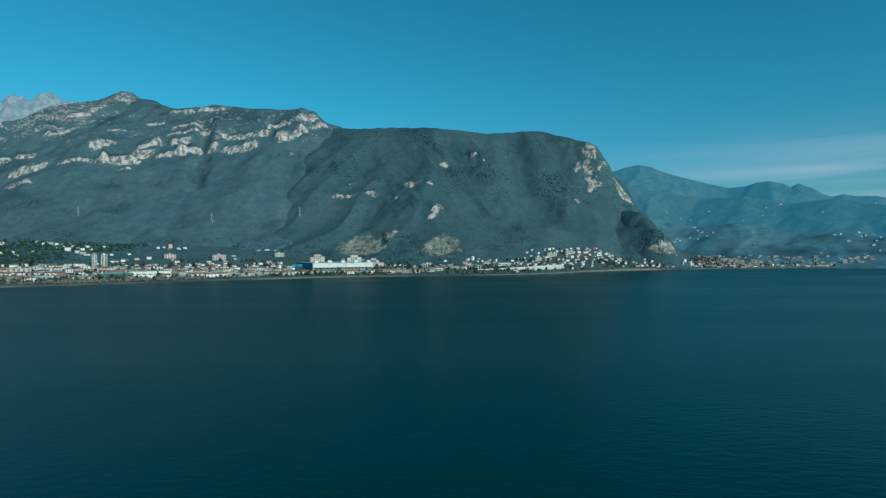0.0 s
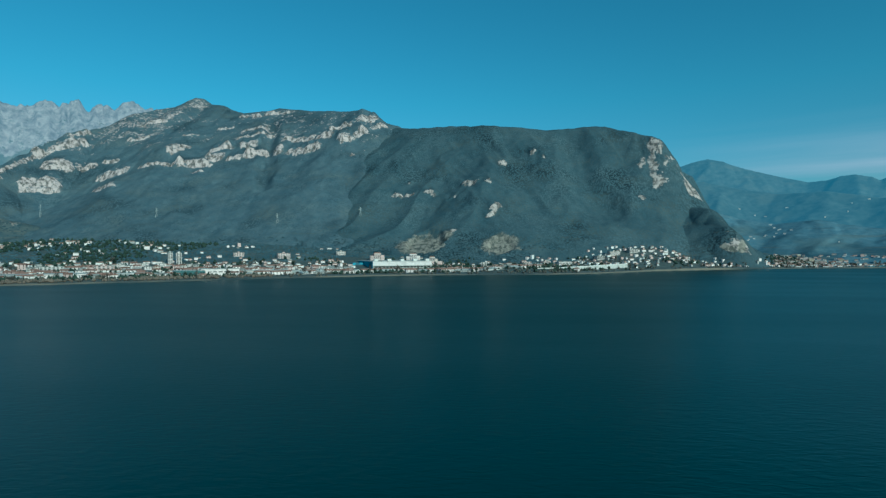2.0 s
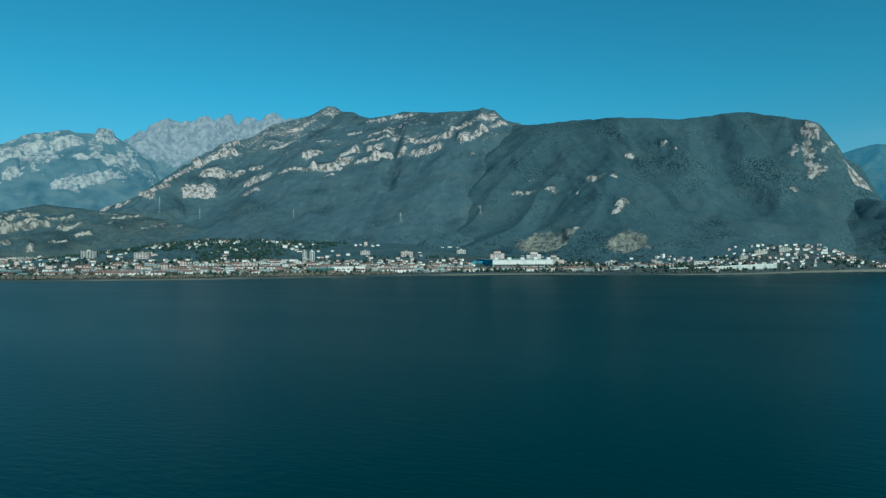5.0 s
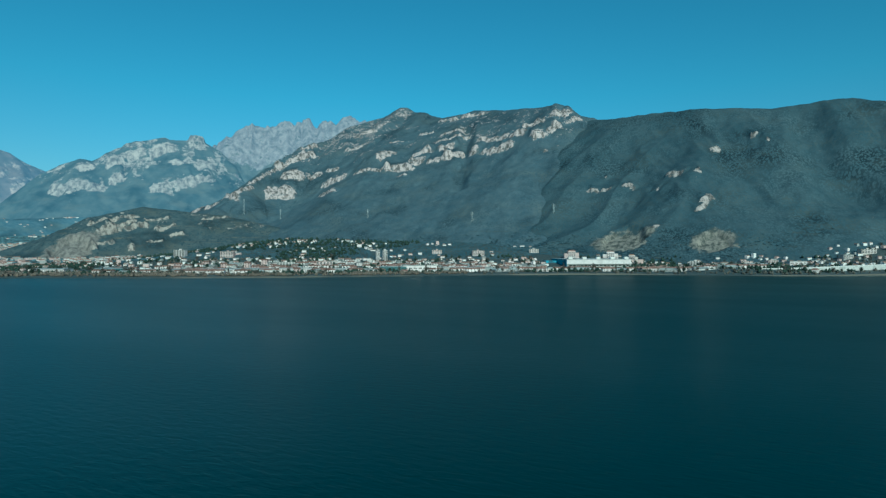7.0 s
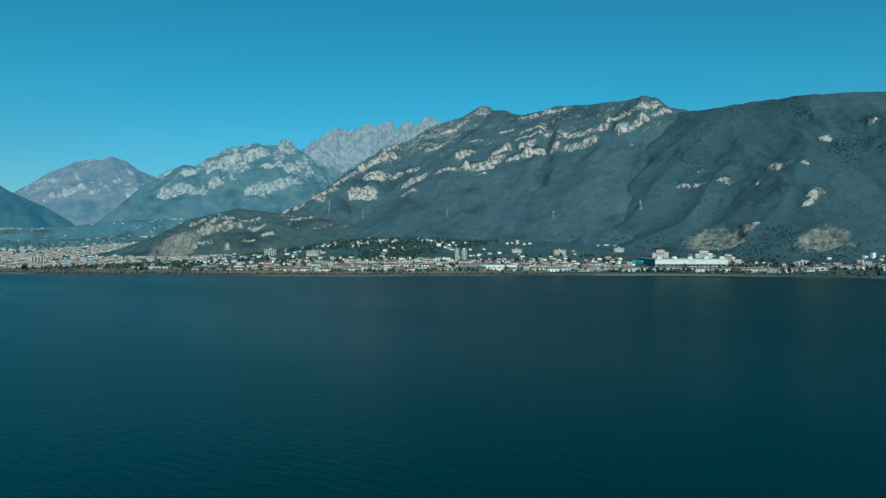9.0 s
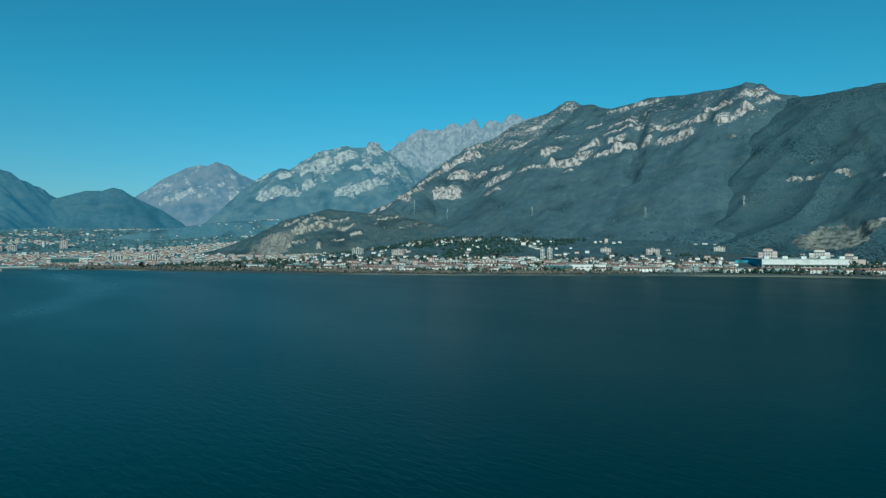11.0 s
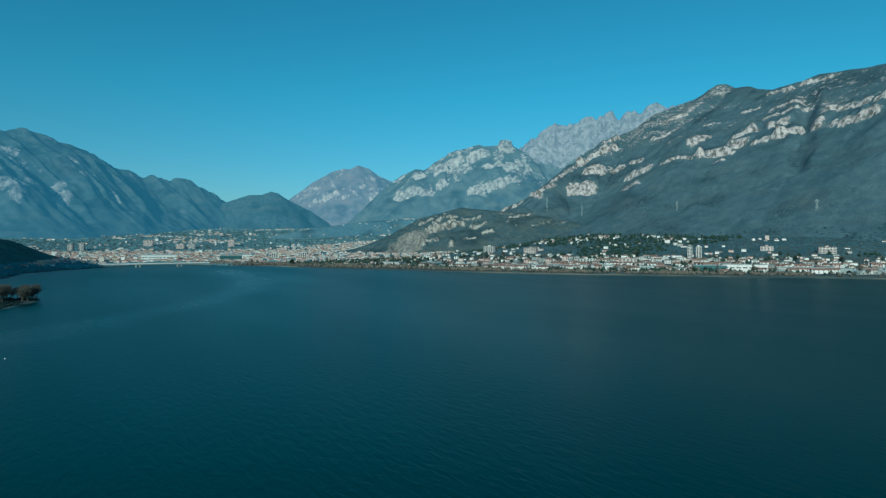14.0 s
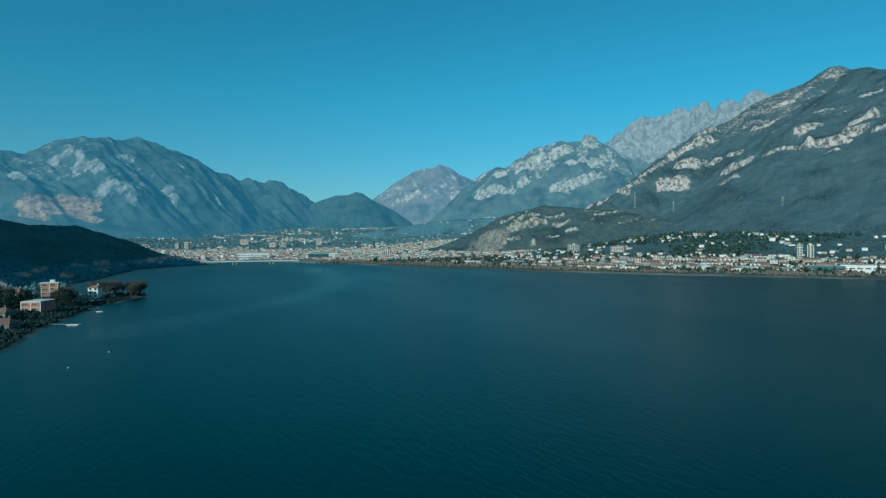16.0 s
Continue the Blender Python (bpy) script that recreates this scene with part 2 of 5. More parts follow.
MAT_FAR_WALLS = material("bright_plaster", (0.62, 0.54, 0.53), (0.78, 0.7, 0.69), 3.0, 0.9, coarse=(0.6, 0.47, 0.44), coarse_size=30.0)
MAT_CONCRETE = material("concrete", (0.29, 0.275, 0.265), (0.46, 0.44, 0.42), 1.2, 0.85, coarse=(0.3, 0.29, 0.27), coarse_size=8.0, bump_height=0.01)
MAT_WHITE = material("white_panels", (0.6, 0.52, 0.52), (0.72, 0.63, 0.63), 2.5, 0.6, coarse=(0.54, 0.47, 0.47), coarse_size=11.0)
MAT_PAINT = material("white_paint", (0.7, 0.63, 0.62), (0.82, 0.75, 0.74), 1.5, 0.6, coarse=(0.66, 0.6, 0.58), coarse_size=6.0)
MAT_BLUE = material("blue_cladding", (0.07, 0.24, 0.35), (0.1, 0.32, 0.45), 3.0, 0.5, coarse=(0.025, 0.09, 0.14), coarse_size=12.0)
MAT_TEAL = material("teal_glass_cladding", (0.05, 0.1, 0.11), (0.08, 0.14, 0.15), 2.0, 0.25)
# Grey plaster with shade put into its base colour, for near-shore houses.
MAT_SHADED_PLASTER = material("shade_dark_plaster", (0.15, 0.145, 0.14), (0.22, 0.21, 0.2), 1.2, 0.9, per_object=0.2, coarse=(0.12, 0.12, 0.115), coarse_size=4.0)
MAT_PALE = material("pale_concrete", (0.46, 0.42, 0.41), (0.62, 0.57, 0.55), 1.2, 0.85, coarse=(0.4, 0.37, 0.36), coarse_size=9.0, bump_height=0.01)
MAT_SHED = material("ribbed_sheet_roof", (0.28, 0.27, 0.27), (0.46, 0.44, 0.43), 3.0, 0.55, per_object=0.25, coarse=(0.34, 0.32, 0.3), coarse_size=14.0)
MAT_BRICK = material("orange_brick", (0.36, 0.16, 0.12), (0.52, 0.25, 0.185), 0.5, 0.9, coarse=(0.32, 0.17, 0.12), coarse_size=3.0, bump_height=0.01)
MAT_SHUTTER = material("brown_shutters", (0.12, 0.065, 0.05), (0.2, 0.11, 0.085), 0.5, 0.8)
MAT_PANE = material("window_pane", (0.012, 0.016, 0.02), (0.03, 0.036, 0.042), 2.0, 0.08, per_object=0.5, specular=0.6)
MAT_STEEL = material("galvanised_steel", (0.42, 0.41, 0.41), (0.55, 0.54, 0.53), 1.0, 0.5, metal=0.2)
MAT_WOODPLANK = material("weathered_planks", (0.34, 0.31, 0.27), (0.6, 0.57, 0.52), 0.6, 0.8)
MAT_TRUNK = material("bark", (0.06, 0.05, 0.04), (0.13, 0.11, 0.09), 0.4, 0.95, bump_height=0.03)


def leaf_material(name, dark, light, patch=1.2):
    """Twigs and leaves: every clump of the mesh takes a tone of its own."""
    m = material(name, dark, light, patch, 0.9, per_object=0.2, specular=0.1)
    n, l = m.node_tree.nodes, m.node_tree.links
    bsdf = n["Principled BSDF"]
    source = bsdf.inputs["Base Color"].links[0].from_socket
    geo = n.new("ShaderNodeNewGeometry")
    hsv = n.new("ShaderNodeHueSaturation")
    spread = n.new("ShaderNodeMapRange")
    spread.inputs["To Min"].default_value, spread.inputs["To Max"].default_value = 0.9, 1.1
    l.new(geo.outputs["Random Per Island"], spread.inputs["Value"])
    l.new(spread.outputs[0], hsv.inputs["Value"])
    l.new(source, hsv.inputs["Color"])
    l.new(hsv.outputs["Color"], bsdf.inputs["Base Color"])
    return m


MAT_TWIGS = leaf_material("bare_twigs", (0.07, 0.064, 0.058), (0.135, 0.118, 0.105))
MAT_BROWN_TWIGS = leaf_material("brown_bare_crowns", (0.11, 0.088, 0.076), (0.2, 0.155, 0.13))
# Slope crowns repeat the haze-blue base colours of the mountains under them.
MAT_WOODS = leaf_material("hazed_wood_crowns", (0.053, 0.079, 0.1), (0.081, 0.106, 0.125), 120.0)
MAT_FOOT_WOODS = leaf_material("hazed_edge_crowns", (0.066, 0.104, 0.132), (0.098, 0.134, 0.16), 60.0)
MAT_ROCKY_WOODS = leaf_material("hazed_pale_crowns", (0.08, 0.112, 0.143), (0.119, 0.149, 0.176), 120.0)
# Crowns lifted alike, with the hill's haze in their colour.
MAT_SHADE_WOODS = leaf_material("haze_lifted_crowns", (0.098, 0.136, 0.134), (0.134, 0.168, 0.159), 60.0)
# Valley crowns have distance haze mixed into their leaf colours.
MAT_VALLEY = leaf_material("haze_tinted_trees", (0.135, 0.2, 0.235), (0.185, 0.248, 0.275), 40.0)
MAT_SCRUB = leaf_material("dark_scrub", (0.014, 0.024, 0.024), (0.034, 0.044, 0.04), 20.0)
MAT_EVERGREEN = leaf_material("evergreen_leaves", (0.024, 0.036, 0.03), (0.045, 0.06, 0.048))


def water_material():
    m = bpy.data.materials.new("lake_water")
    m.use_nodes = True
    n, l = m.node_tree.nodes, m.node_tree.links
    bsdf = n["Principled BSDF"]
    bsdf.inputs["Base Color"].default_value = (0.0004, 0.0215, 0.02, 1)
    bsdf.inputs["IOR"].default_value = 1.33
    bsdf.inputs["Specular IOR Level"].default_value = 0.4
    geo = n.new("ShaderNodeNewGeometry")
    calm = n.new("ShaderNodeTexNoise")
    calm.inputs["Scale"].default_value, calm.inputs["Detail"].default_value = 1 / 240, 4
    stretch = n.new("ShaderNodeMapping")
    stretch.inputs["Scale"].default_value = (0.5, 1.6, 1)
    stretch.inputs["Rotation"].default_value = (0, 0, radians(25))
    l.new(geo.outputs["Position"], stretch.inputs["Vector"])
    l.new(stretch.outputs[0], calm.inputs["Vector"])
    rough = n.new("ShaderNodeMapRange")
    rough.inputs["From Min"].default_value, rough.inputs["From Max"].default_value = 0.35, 0.65
    rough.inputs["To Min"].default_value, rough.inputs["To Max"].default_value = 0.29, 0.35
    l.new(calm.outputs["Fac"], rough.inputs["Value"])
    slick = n.new("ShaderNodeAttribute")
    slick.attribute_name = "rock"
    smoother = n.new("ShaderNodeMath")
    smoother.operation = "MULTIPLY_ADD"
    smoother.inputs[1].default_value = -0.05
    l.new(slick.outputs["Fac"], smoother.inputs[0])
    l.new(rough.outputs[0], smoother.inputs[2])
    l.new(smoother.outputs[0], bsdf.inputs["Roughness"])
    wave = n.new("ShaderNodeTexNoise")
    wave.inputs["Scale"].default_value, wave.inputs["Detail"].default_value, wave.inputs["Distortion"].default_value = 0.35, 5, 0.6
    ripple = n.new("ShaderNodeMapping")
    ripple.inputs["Scale"].default_value = (0.55, 1.5, 1)
    ripple.inputs["Rotation"].default_value = (0, 0, radians(-28))
    l.new(geo.outputs["Position"], ripple.inputs["Vector"])
    l.new(ripple.outputs[0], wave.inputs["Vector"])
    b = n.new("ShaderNodeBump")
    b.inputs["Distance"].default_value = 0.22
    swell = n.new("ShaderNodeMapRange")
    swell.inputs["To Min"].default_value, swell.inputs["To Max"].default_value = 1.0, 0.7
    l.new(slick.outputs["Fac"], swell.inputs["Value"])
    l.new(swell.outputs[0], b.inputs["Strength"])
    l.new(wave.outputs["Fac"], b.inputs["Height"])
    l.new(b.outputs["Normal"], bsdf.inputs["Normal"])
    return m


MAT_WATER = water_material()

# ---------------------------------------------------------------- noise fields and the lie of the land
def _hash(i, j, seed):
    h = (i * 374761393 + j * 668265263 + seed * 974634241) & 0x7FFFFFFF
    h = ((h ^ (h >> 13)) * 1274126177) & 0x7FFFFFFF
    return ((h ^ (h >> 16)) & 0xFFFF) / 65535.0


def value_noise(x, y, seed=0):
    i, j = np.floor(x).astype(np.int64), np.floor(y).astype(np.int64)
    u, v = x - i, y - j
    u, v = u * u * (3 - 2 * u), v * v * (3 - 2 * v)
    a, b = _hash(i, j, seed), _hash(i + 1, j, seed)
    c, d = _hash(i, j + 1, seed), _hash(i + 1, j + 1, seed)
    return (a * (1 - u) + b * u) * (1 - v) + (c * (1 - u) + d * u) * v


def fbm(x, y, size, octaves=4, seed=0):
    """Smooth noise about 0, within about -1 to 1; size is the largest wave in metres."""
    total, amp, norm = 0, 1.0, 0.0
    for k in range(octaves):
        s = size / 2 ** k
        total = total + amp * (2 * value_noise(x / s + 17.3 * k, y / s - 9.1 * k, seed + k) - 1)
        norm += amp
        amp *= 0.5
    return total / norm


def ridged(x, y, size, octaves=4, seed=0):
    """Noise of sharp crests, 0 to 1."""
    total, amp, norm = 0, 1.0, 0.0
    for k in range(octaves):
        s = size / 2 ** k
        total = total + amp * (1 - np.abs(2 * value_noise(x / s + 5.7 * k, y / s + 3.3 * k, seed + k) - 1))
        norm += amp
        amp *= 0.5
    return total / norm


def smooth(a, b, v):
    t = np.clip((v - a) / (b - a), 0, 1)
    return t * t * (3 - 2 * t)


LAKE = [(3600, -900), (1200, -500), (200, -270), (-200, -70), (-347, -16), (-430, -14), (-500, -8), (-560, 2), (-640, 26),
        (-662, 10), (-640, -28), (-700, -62), (-860, -72), (-1024, -56), (-1275, -40), (-1441, 44), (-1551, 114),
        (-1640, 150), (-1700, 240), (-1590, 300), (-1440, 330), (-1377, 428), (-1229, 458), (-1138, 505), (-1048, 553),
        (-939, 596), (-852, 640), (-780, 672), (-700, 722), (-628, 778), (-534, 852), (-440, 930), (-330, 1002), (-240, 1062), (-141, 1106), (-20, 1132), (80, 1150),
        (166, 1180), (260, 1262), (368, 1356), (498, 1432), (751, 1580), (1054, 1640), (1299, 1640), (2000, 1700), (3600, 1800)]


def shore_distance(x, y):
    """Metres to the lake's edge: positive on land, negative on the water."""
    x, y = np.asarray(x, float), np.asarray(y, float)
    best, inside = np.full(x.shape, 1e9), np.zeros(x.shape, bool)
    for (ax, ay), (bx, by) in zip(LAKE, LAKE[1:] + LAKE[:1]):
        dx, dy = bx - ax, by - ay
        s = np.clip(((x - ax) * dx + (y - ay) * dy) / (dx * dx + dy * dy), 0, 1)
        best = np.minimum(best, np.hypot(x - ax - s * dx, y - ay - s * dy))
        cross = (ay > y) != (by > y)
        inside ^= cross & (x < ax + (y - ay) * dx / (dy if dy else 1e-9))
    wob = 5 * fbm(x, y, 60, 3, 3)
    return np.where(inside, -best, best) + wob


def bump(x, y, cx, cy, r, h):
    return h * np.exp(-((x - cx) ** 2 + (y - cy) ** 2) / (r * r))


def ground_height(x, y):
    s = shore_distance(x, y)
    town = smooth(-1500, -1050, x)                       # 0 on the flat of the far town, 1 on the slope across the lake
    west = (1 - smooth(-120, 60, y + 0.1 * x + 60)) * smooth(-2000, -1800, x)        # the near shore behind the camera
    rise = np.clip(s - 130, 0, 520) * 0.125 * town + (np.clip(s - 60, 0, 2600) * 0.01 + np.clip(s - 500, 0, 1600) * 0.03 + np.clip(s - 1000, 0, 1500) * 0.07) * (1 - town)
    rise = rise * (1 - west) + np.clip(s - 40, 0, 900) * 0.05 * west
    z = 0.6 + 3.4 * smooth(0, 40, s) + rise + 2.0 * fbm(x, y, 180, 3, 8) * smooth(60, 200, s)
    z = z + bump(x, y, 320, 1620, 150, 36) + bump(x, y, 480, 1640, 110, 22) + bump(x, y, -1150, 1250, 300, 12)
    z = z + 6.5 * smooth(36, 62, s) * smooth(-60, 20, x) * (1 - smooth(430, 560, x)) * smooth(900, 1000, y)       # the bank that carries the lake road
    z = z - bump(x, y, 30, 1480, 260, 16) * smooth(120, 260, s)
    return np.where(s < 0, np.maximum(-9.0, 0.6 + s * 0.25), z)


def ridge_height(x, y, line, power=1.25, gully=0.16, seed=0, cell=260.0, slant=0.25, soft=14.0):
    """Height of a mountain whose crest runs along line: points of x, y, z and the half width of its foot."""
    best, crest, near = np.full(np.shape(x), -50.0), np.ones(np.shape(x)), np.zeros(np.shape(x))
    for (ax, ay, az, aw), (bx, by, bz, bw) in zip(line, line[1:]):
        dx, dy = bx - ax, by - ay
        s = np.clip(((x - ax) * dx + (y - ay) * dy) / (dx * dx + dy * dy), 0, 1)
        d = np.hypot(np.hypot(x - ax - s * dx, y - ay - s * dy), soft) - soft          # the crest is a little rounded
        h, w = az + s * (bz - az), aw + s * (bw - aw)
        u = d / w
        q = np.where(u < 1, np.clip(1 - u, 0, 1) ** power, -0.12 * (u - 1))
        better = h * q > best
        best, crest, near = np.where(better, h * q, best), np.where(better, h, crest), np.where(better, np.clip(q, 0, 1), near)
    cut = ridged(x + 40 * fbm(x, y, 120, 2, seed + 9), y + 40 * fbm(x, y, 120, 2, seed + 7), cell, 4, seed) - 0.55
    cx, cy = line[-1][0] - line[0][0], line[-1][1] - line[0][1]
    along, away = (x * cx + y * cy) / math.hypot(cx, cy), (1 - near) * 500
    spurs = ridged(along + slant * away + 0.35 * cell * fbm(x, y, cell, 2, seed + 5), away * 0.22, cell * 0.8, 3, seed + 13) - 0.6
    cut = 0.45 * cut + 0.8 * spurs
    return best + cut * gully * crest * np.clip(near * (1 - near), 0, 1) * 4


WOODED = [(-560, 2420, 606, 1000), (-332, 2245, 560, 830), (-30, 2160, 545, 760), (104, 2150, 522, 720), (170, 2146, 514, 680), (388, 2118, 520, 570),
          (481, 2044, 478, 430), (546, 1975, 430, 310), (568, 1979, 362, 310), (656, 1995, 310, 170), (696, 1971, 156, 150)]
ROCKY = [(-469, 2400, 607, 960), (-522, 2389, 621, 960), (-573, 2379, 664, 960), (-617, 2389, 680, 970), (-694, 2443, 691, 1020),
         (-916, 2573, 733, 1160), (-1109, 2651, 772, 1270), (-1160, 2660, 763, 1280), (-1316, 2678, 761, 1340), (-1400, 2714, 789, 1380),
         (-1472, 2757, 827, 1420), (-1586, 2829, 857, 1480), (-1646, 2861, 896, 1500), (-1670, 2840, 895, 1480), (-1700, 2813, 863, 1460),
         (-1733, 2776, 833, 1420), (-1793, 2691, 797, 1320), (-1836, 2587, 752, 1220), (-1870, 2482, 676, 1120), (-1922, 2254, 577, 900),
         (-1941, 2061, 449, 710), (-1868, 1818, 320, 510), (-1837, 1642, 216, 420)]
KNOLL = [(-2155, 985, 36, 120), (-2075, 1150, 106, 220), (-2025, 1236, 165, 300), (-1978, 1402, 214, 340), (-1771, 1586, 186, 360), (-1560, 1680, 140, 330)]
SPUR = [(560, 1900, 262, 250), (592, 1884, 198, 190), (638, 1782, 180, 131), (650, 1676, 118, 86), (575, 1765, 130, 175), (490, 1810, 130, 230), (604, 1812, 168, 145)]
HEADLAND = [(-1330, -420, 118, 300), (-1495, -327, 106, 260), (-1558, -281, 94, 230), (-1722, -222, 99, 215), (-1885, -138, 66, 170), (-2010, -40, 10, 120)]
JAGGED = [(-3532, 2991, 701, 930), (-3467, 3061, 845, 980), (-3409, 3125, 917, 1040), (-3351, 3188, 996, 1090), (-3315, 3224, 1033, 1100),
          (-3268, 3272, 1023, 1100), (-3233, 3307, 1028, 1100), (-3206, 3333, 1042, 1100), (-3192, 3347, 1023, 1100), (-3135, 3400, 1047, 1100),
          (-3082, 3449, 1088, 1100), (-3047, 3481, 1048, 1100), (-3014, 3510, 1087, 1100), (-2967, 3550, 1097, 1100), (-2925, 3584, 1032, 1100),
          (-2878, 3623, 1110, 1100), (-2837, 3655, 1116, 1100), (-2790, 3692, 1071, 1100), (-2743, 3727, 1130, 1100), (-2709, 3754, 1146, 1100),
          (-2662, 3793, 1098, 1100), (-2613, 3833, 1106, 1100), (-2566, 3869, 1099, 1100), (-2512, 3911, 1122, 1100)]
KNOB = [(-3820, 2012, 539, 650), (-3776, 2098, 600, 720), (-3726, 2185, 647, 780), (-3693, 2242, 637, 830), (-3643, 2323, 701, 890),
        (-3589, 2407, 760, 910), (-3528, 2495, 791, 930), (-3474, 2572, 809, 950), (-3403, 2666, 826, 910), (-3367, 2712, 828, 900),
        (-3333, 2754, 830, 900), (-3285, 2815, 812, 890), (-3251, 2850, 789, 850),
        (-3205, 2902, 672, 830)]
ROUND = [(-4643, 1290, 335, 500), (-4596, 1426, 418, 610), (-4565, 1528, 493, 680), (-4521, 1657, 601, 760), (-4469, 1795, 686, 800),
         (-4436, 1877, 711, 820), (-4414, 1931, 711, 840), (-4386, 1994, 746, 850), (-4352, 2070, 721, 830), (-4307, 2163, 652, 820),
         (-4249, 2277, 597, 790), (-4198, 2372, 532, 760)]
DARK_HILL = [(-4291, 676, 288, 500), (-4257, 901, 377, 550), (-4231, 1047, 432, 590), (-4211, 1131, 434, 610), (-4194, 1197, 461, 620),
             (-4182, 1239, 453, 610), (-4165, 1297, 410, 580), (-4111, 1464, 323, 520)]
MASSIF = [(-4093, -1097, 575, 1130), (-4121, -946, 613, 1170), (-4148, -828, 619, 1210), (-4158, -782, 659, 1230), (-4170, -727, 693, 1250),
          (-4184, -647, 719, 1270), (-4199, -553, 740, 1290), (-4209, -481, 766, 1300), (-4233, -452, 769, 1300), (-4275, -397, 744, 1300),
          (-4309, -345, 762, 1300), (-4331, -280, 778, 1280), (-4336, -213, 757, 1250), (-4341, -109, 707, 1200), (-4393, 70, 651, 1050),
          (-4438, 260, 568, 910), (-4434, 369, 518, 870), (-4428, 449, 530, 840), (-4418, 549, 512, 810), (-4400, 693, 477, 720),
          (-4381, 817, 410, 630), (-4357, 943, 351, 600), (-4330, 1080, 270, 500)]
RIGHT_HILLS = [(1157, 4349, 659, 900), (1343, 4295, 686, 920), (1424, 4269, 713, 940), (1522, 4235, 730, 950), (1607, 4204, 707, 930),
               (1682, 4174, 667, 910), (1792, 4128, 622, 880), (1960, 4051, 560, 830), (2086, 3971, 516, 800), (2160, 3883, 518, 800),
               (2207, 3823, 538, 800), (2264, 3773, 539, 790), (2326, 3735, 519, 770), (2368, 3709, 492, 760), (2406, 3685, 512, 750),
               (2456, 3651, 485, 730), (2527, 3602, 426, 710), (2564, 3576, 412, 700), (2605, 3546, 424, 690), (2659, 3505, 409, 680),
               (2738, 3444, 402, 660), (2804, 3395, 379, 650)]
FRONT_HILLS = [(808, 2629, 253, 620), (929, 2588, 223, 600), (1026, 2498, 185, 560), (1133, 2396, 159, 520), (1227, 2292, 168, 500),
               (1291, 2199, 143, 460), (1376, 2087, 122, 420), (1461, 1967, 122, 380), (1514, 1862, 102, 340), (1900, 1800, 110, 340),
               (2600, 1900, 140, 420)]
MID_HILLS = [(700, 3250, 420, 800), (909, 3172, 417, 780), (1104, 3163, 432, 780), (1274, 3098, 382, 740), (1412, 2983, 341, 700), (1556, 2796, 334, 680), (1696, 2654, 286, 620), (1815, 2513, 294, 620),
             (1925, 2366, 254, 560), (2150, 2250, 230, 540), (2700, 2150, 240, 560)]
WEST_MOUNTAIN = [(-2700, -1500, 430, 800), (-1500, -1000, 510, 720), (-800, -760, 440, 560), (-250, -600, 232, 420), (60, -560, 220, 330), (260, -640, 60, 250)]
VILLAGE_SLOPE = [(-3156, 813, 68, 150), (-3172, 952, 115, 260), (-3159, 1158, 150, 330), (-3149, 1453, 199, 380), (-3112, 1753, 221, 400), (-2983, 1968, 240, 400)]


def land_height(x, y):
    """The ground or the mountain side on it, whichever is higher."""
    x, y = np.asarray(x, float), np.asarray(y, float)
    return np.maximum.reduce([ground_height(x, y), ridge_height(x, y, WOODED, 1.25, 0.165, 11, 330.0), ridge_height(x, y, ROCKY, 1.25, 0.13, 23, 400.0),
                              ridge_height(x, y, KNOLL, 1.25, 0.2, 31, 140.0), ridge_height(x, y, SPUR, 1.25, 0.13, 37, 120.0, 0.25, 40.0)])

SLICK = [(-1192, 293), (-867, 263), (-669, 209), (-540, 144), (-480, 93), (-437, 59), (-397, 34)]


def calm_water(x, y):
    """1 along a band of smooth water off the river mouth, 0 elsewhere."""
    best = np.full(np.shape(x), 1e9)
    for (ax, ay), (bx, by) in zip(SLICK, SLICK[1:]):
        dx, dy = bx - ax, by - ay
        s = np.clip(((x - ax) * dx + (y - ay) * dy) / (dx * dx + dy * dy), 0, 1)
        best = np.minimum(best, np.hypot(x - ax - s * dx, y - ay - s * dy))
    return 1 - smooth(6, 34, best + 14 * fbm(x, y, 60, 3, 77))


# ---------------------------------------------------------------- ground, lake and mountains
def mesh_from(name, verts, faces, rock=None, earth=None, smooth_faces=True):
    me = bpy.data.meshes.new(name)
    verts, faces = np.asarray(verts, np.float32), np.asarray(faces, np.int32)
    k = faces.shape[1]
    me.vertices.add(len(verts))
    me.vertices.foreach_set("co", verts.ravel())
    me.loops.add(faces.size)
    me.loops.foreach_set("vertex_index", faces.ravel())
    me.polygons.add(len(faces))
    me.polygons.foreach_set("loop_start", np.arange(0, faces.size, k, dtype=np.int32))
    me.polygons.foreach_set("use_smooth", np.full(len(faces), smooth_faces))
    if rock is not None:
        me.attributes.new("rock", "FLOAT", "POINT").data.foreach_set("value", np.asarray(rock, np.float32))
    if earth is not None:
        me.attributes.new("earth", "FLOAT", "POINT").data.foreach_set("value", np.asarray(earth, np.float32))
    me.update()
    me.validate()
    return me


def structure(name, me, mat, label, category):
    me.materials.append(mat)
    return tagged(new(name, me), label, category, kind="structure")


def ground_sheet():
    """One sheet to the horizon: fine near the shores, coarse further off."""
    xs = np.concatenate([np.concatenate([np.arange(-9000, -4400, 230), np.arange(-4400, -2600, 50)]), np.arange(-2600, 1800, 12), np.arange(1800, 9001, 200)])
    ys = np.concatenate([np.arange(-9000, -500, 250), np.arange(-500, 2000, 11), np.arange(2000, 9001, 200)])
    gx, gy = np.meshgrid(xs, ys)
    gx, gy = gx.ravel(), gy.ravel()
    i = np.arange(len(gx)).reshape(len(ys), len(xs))
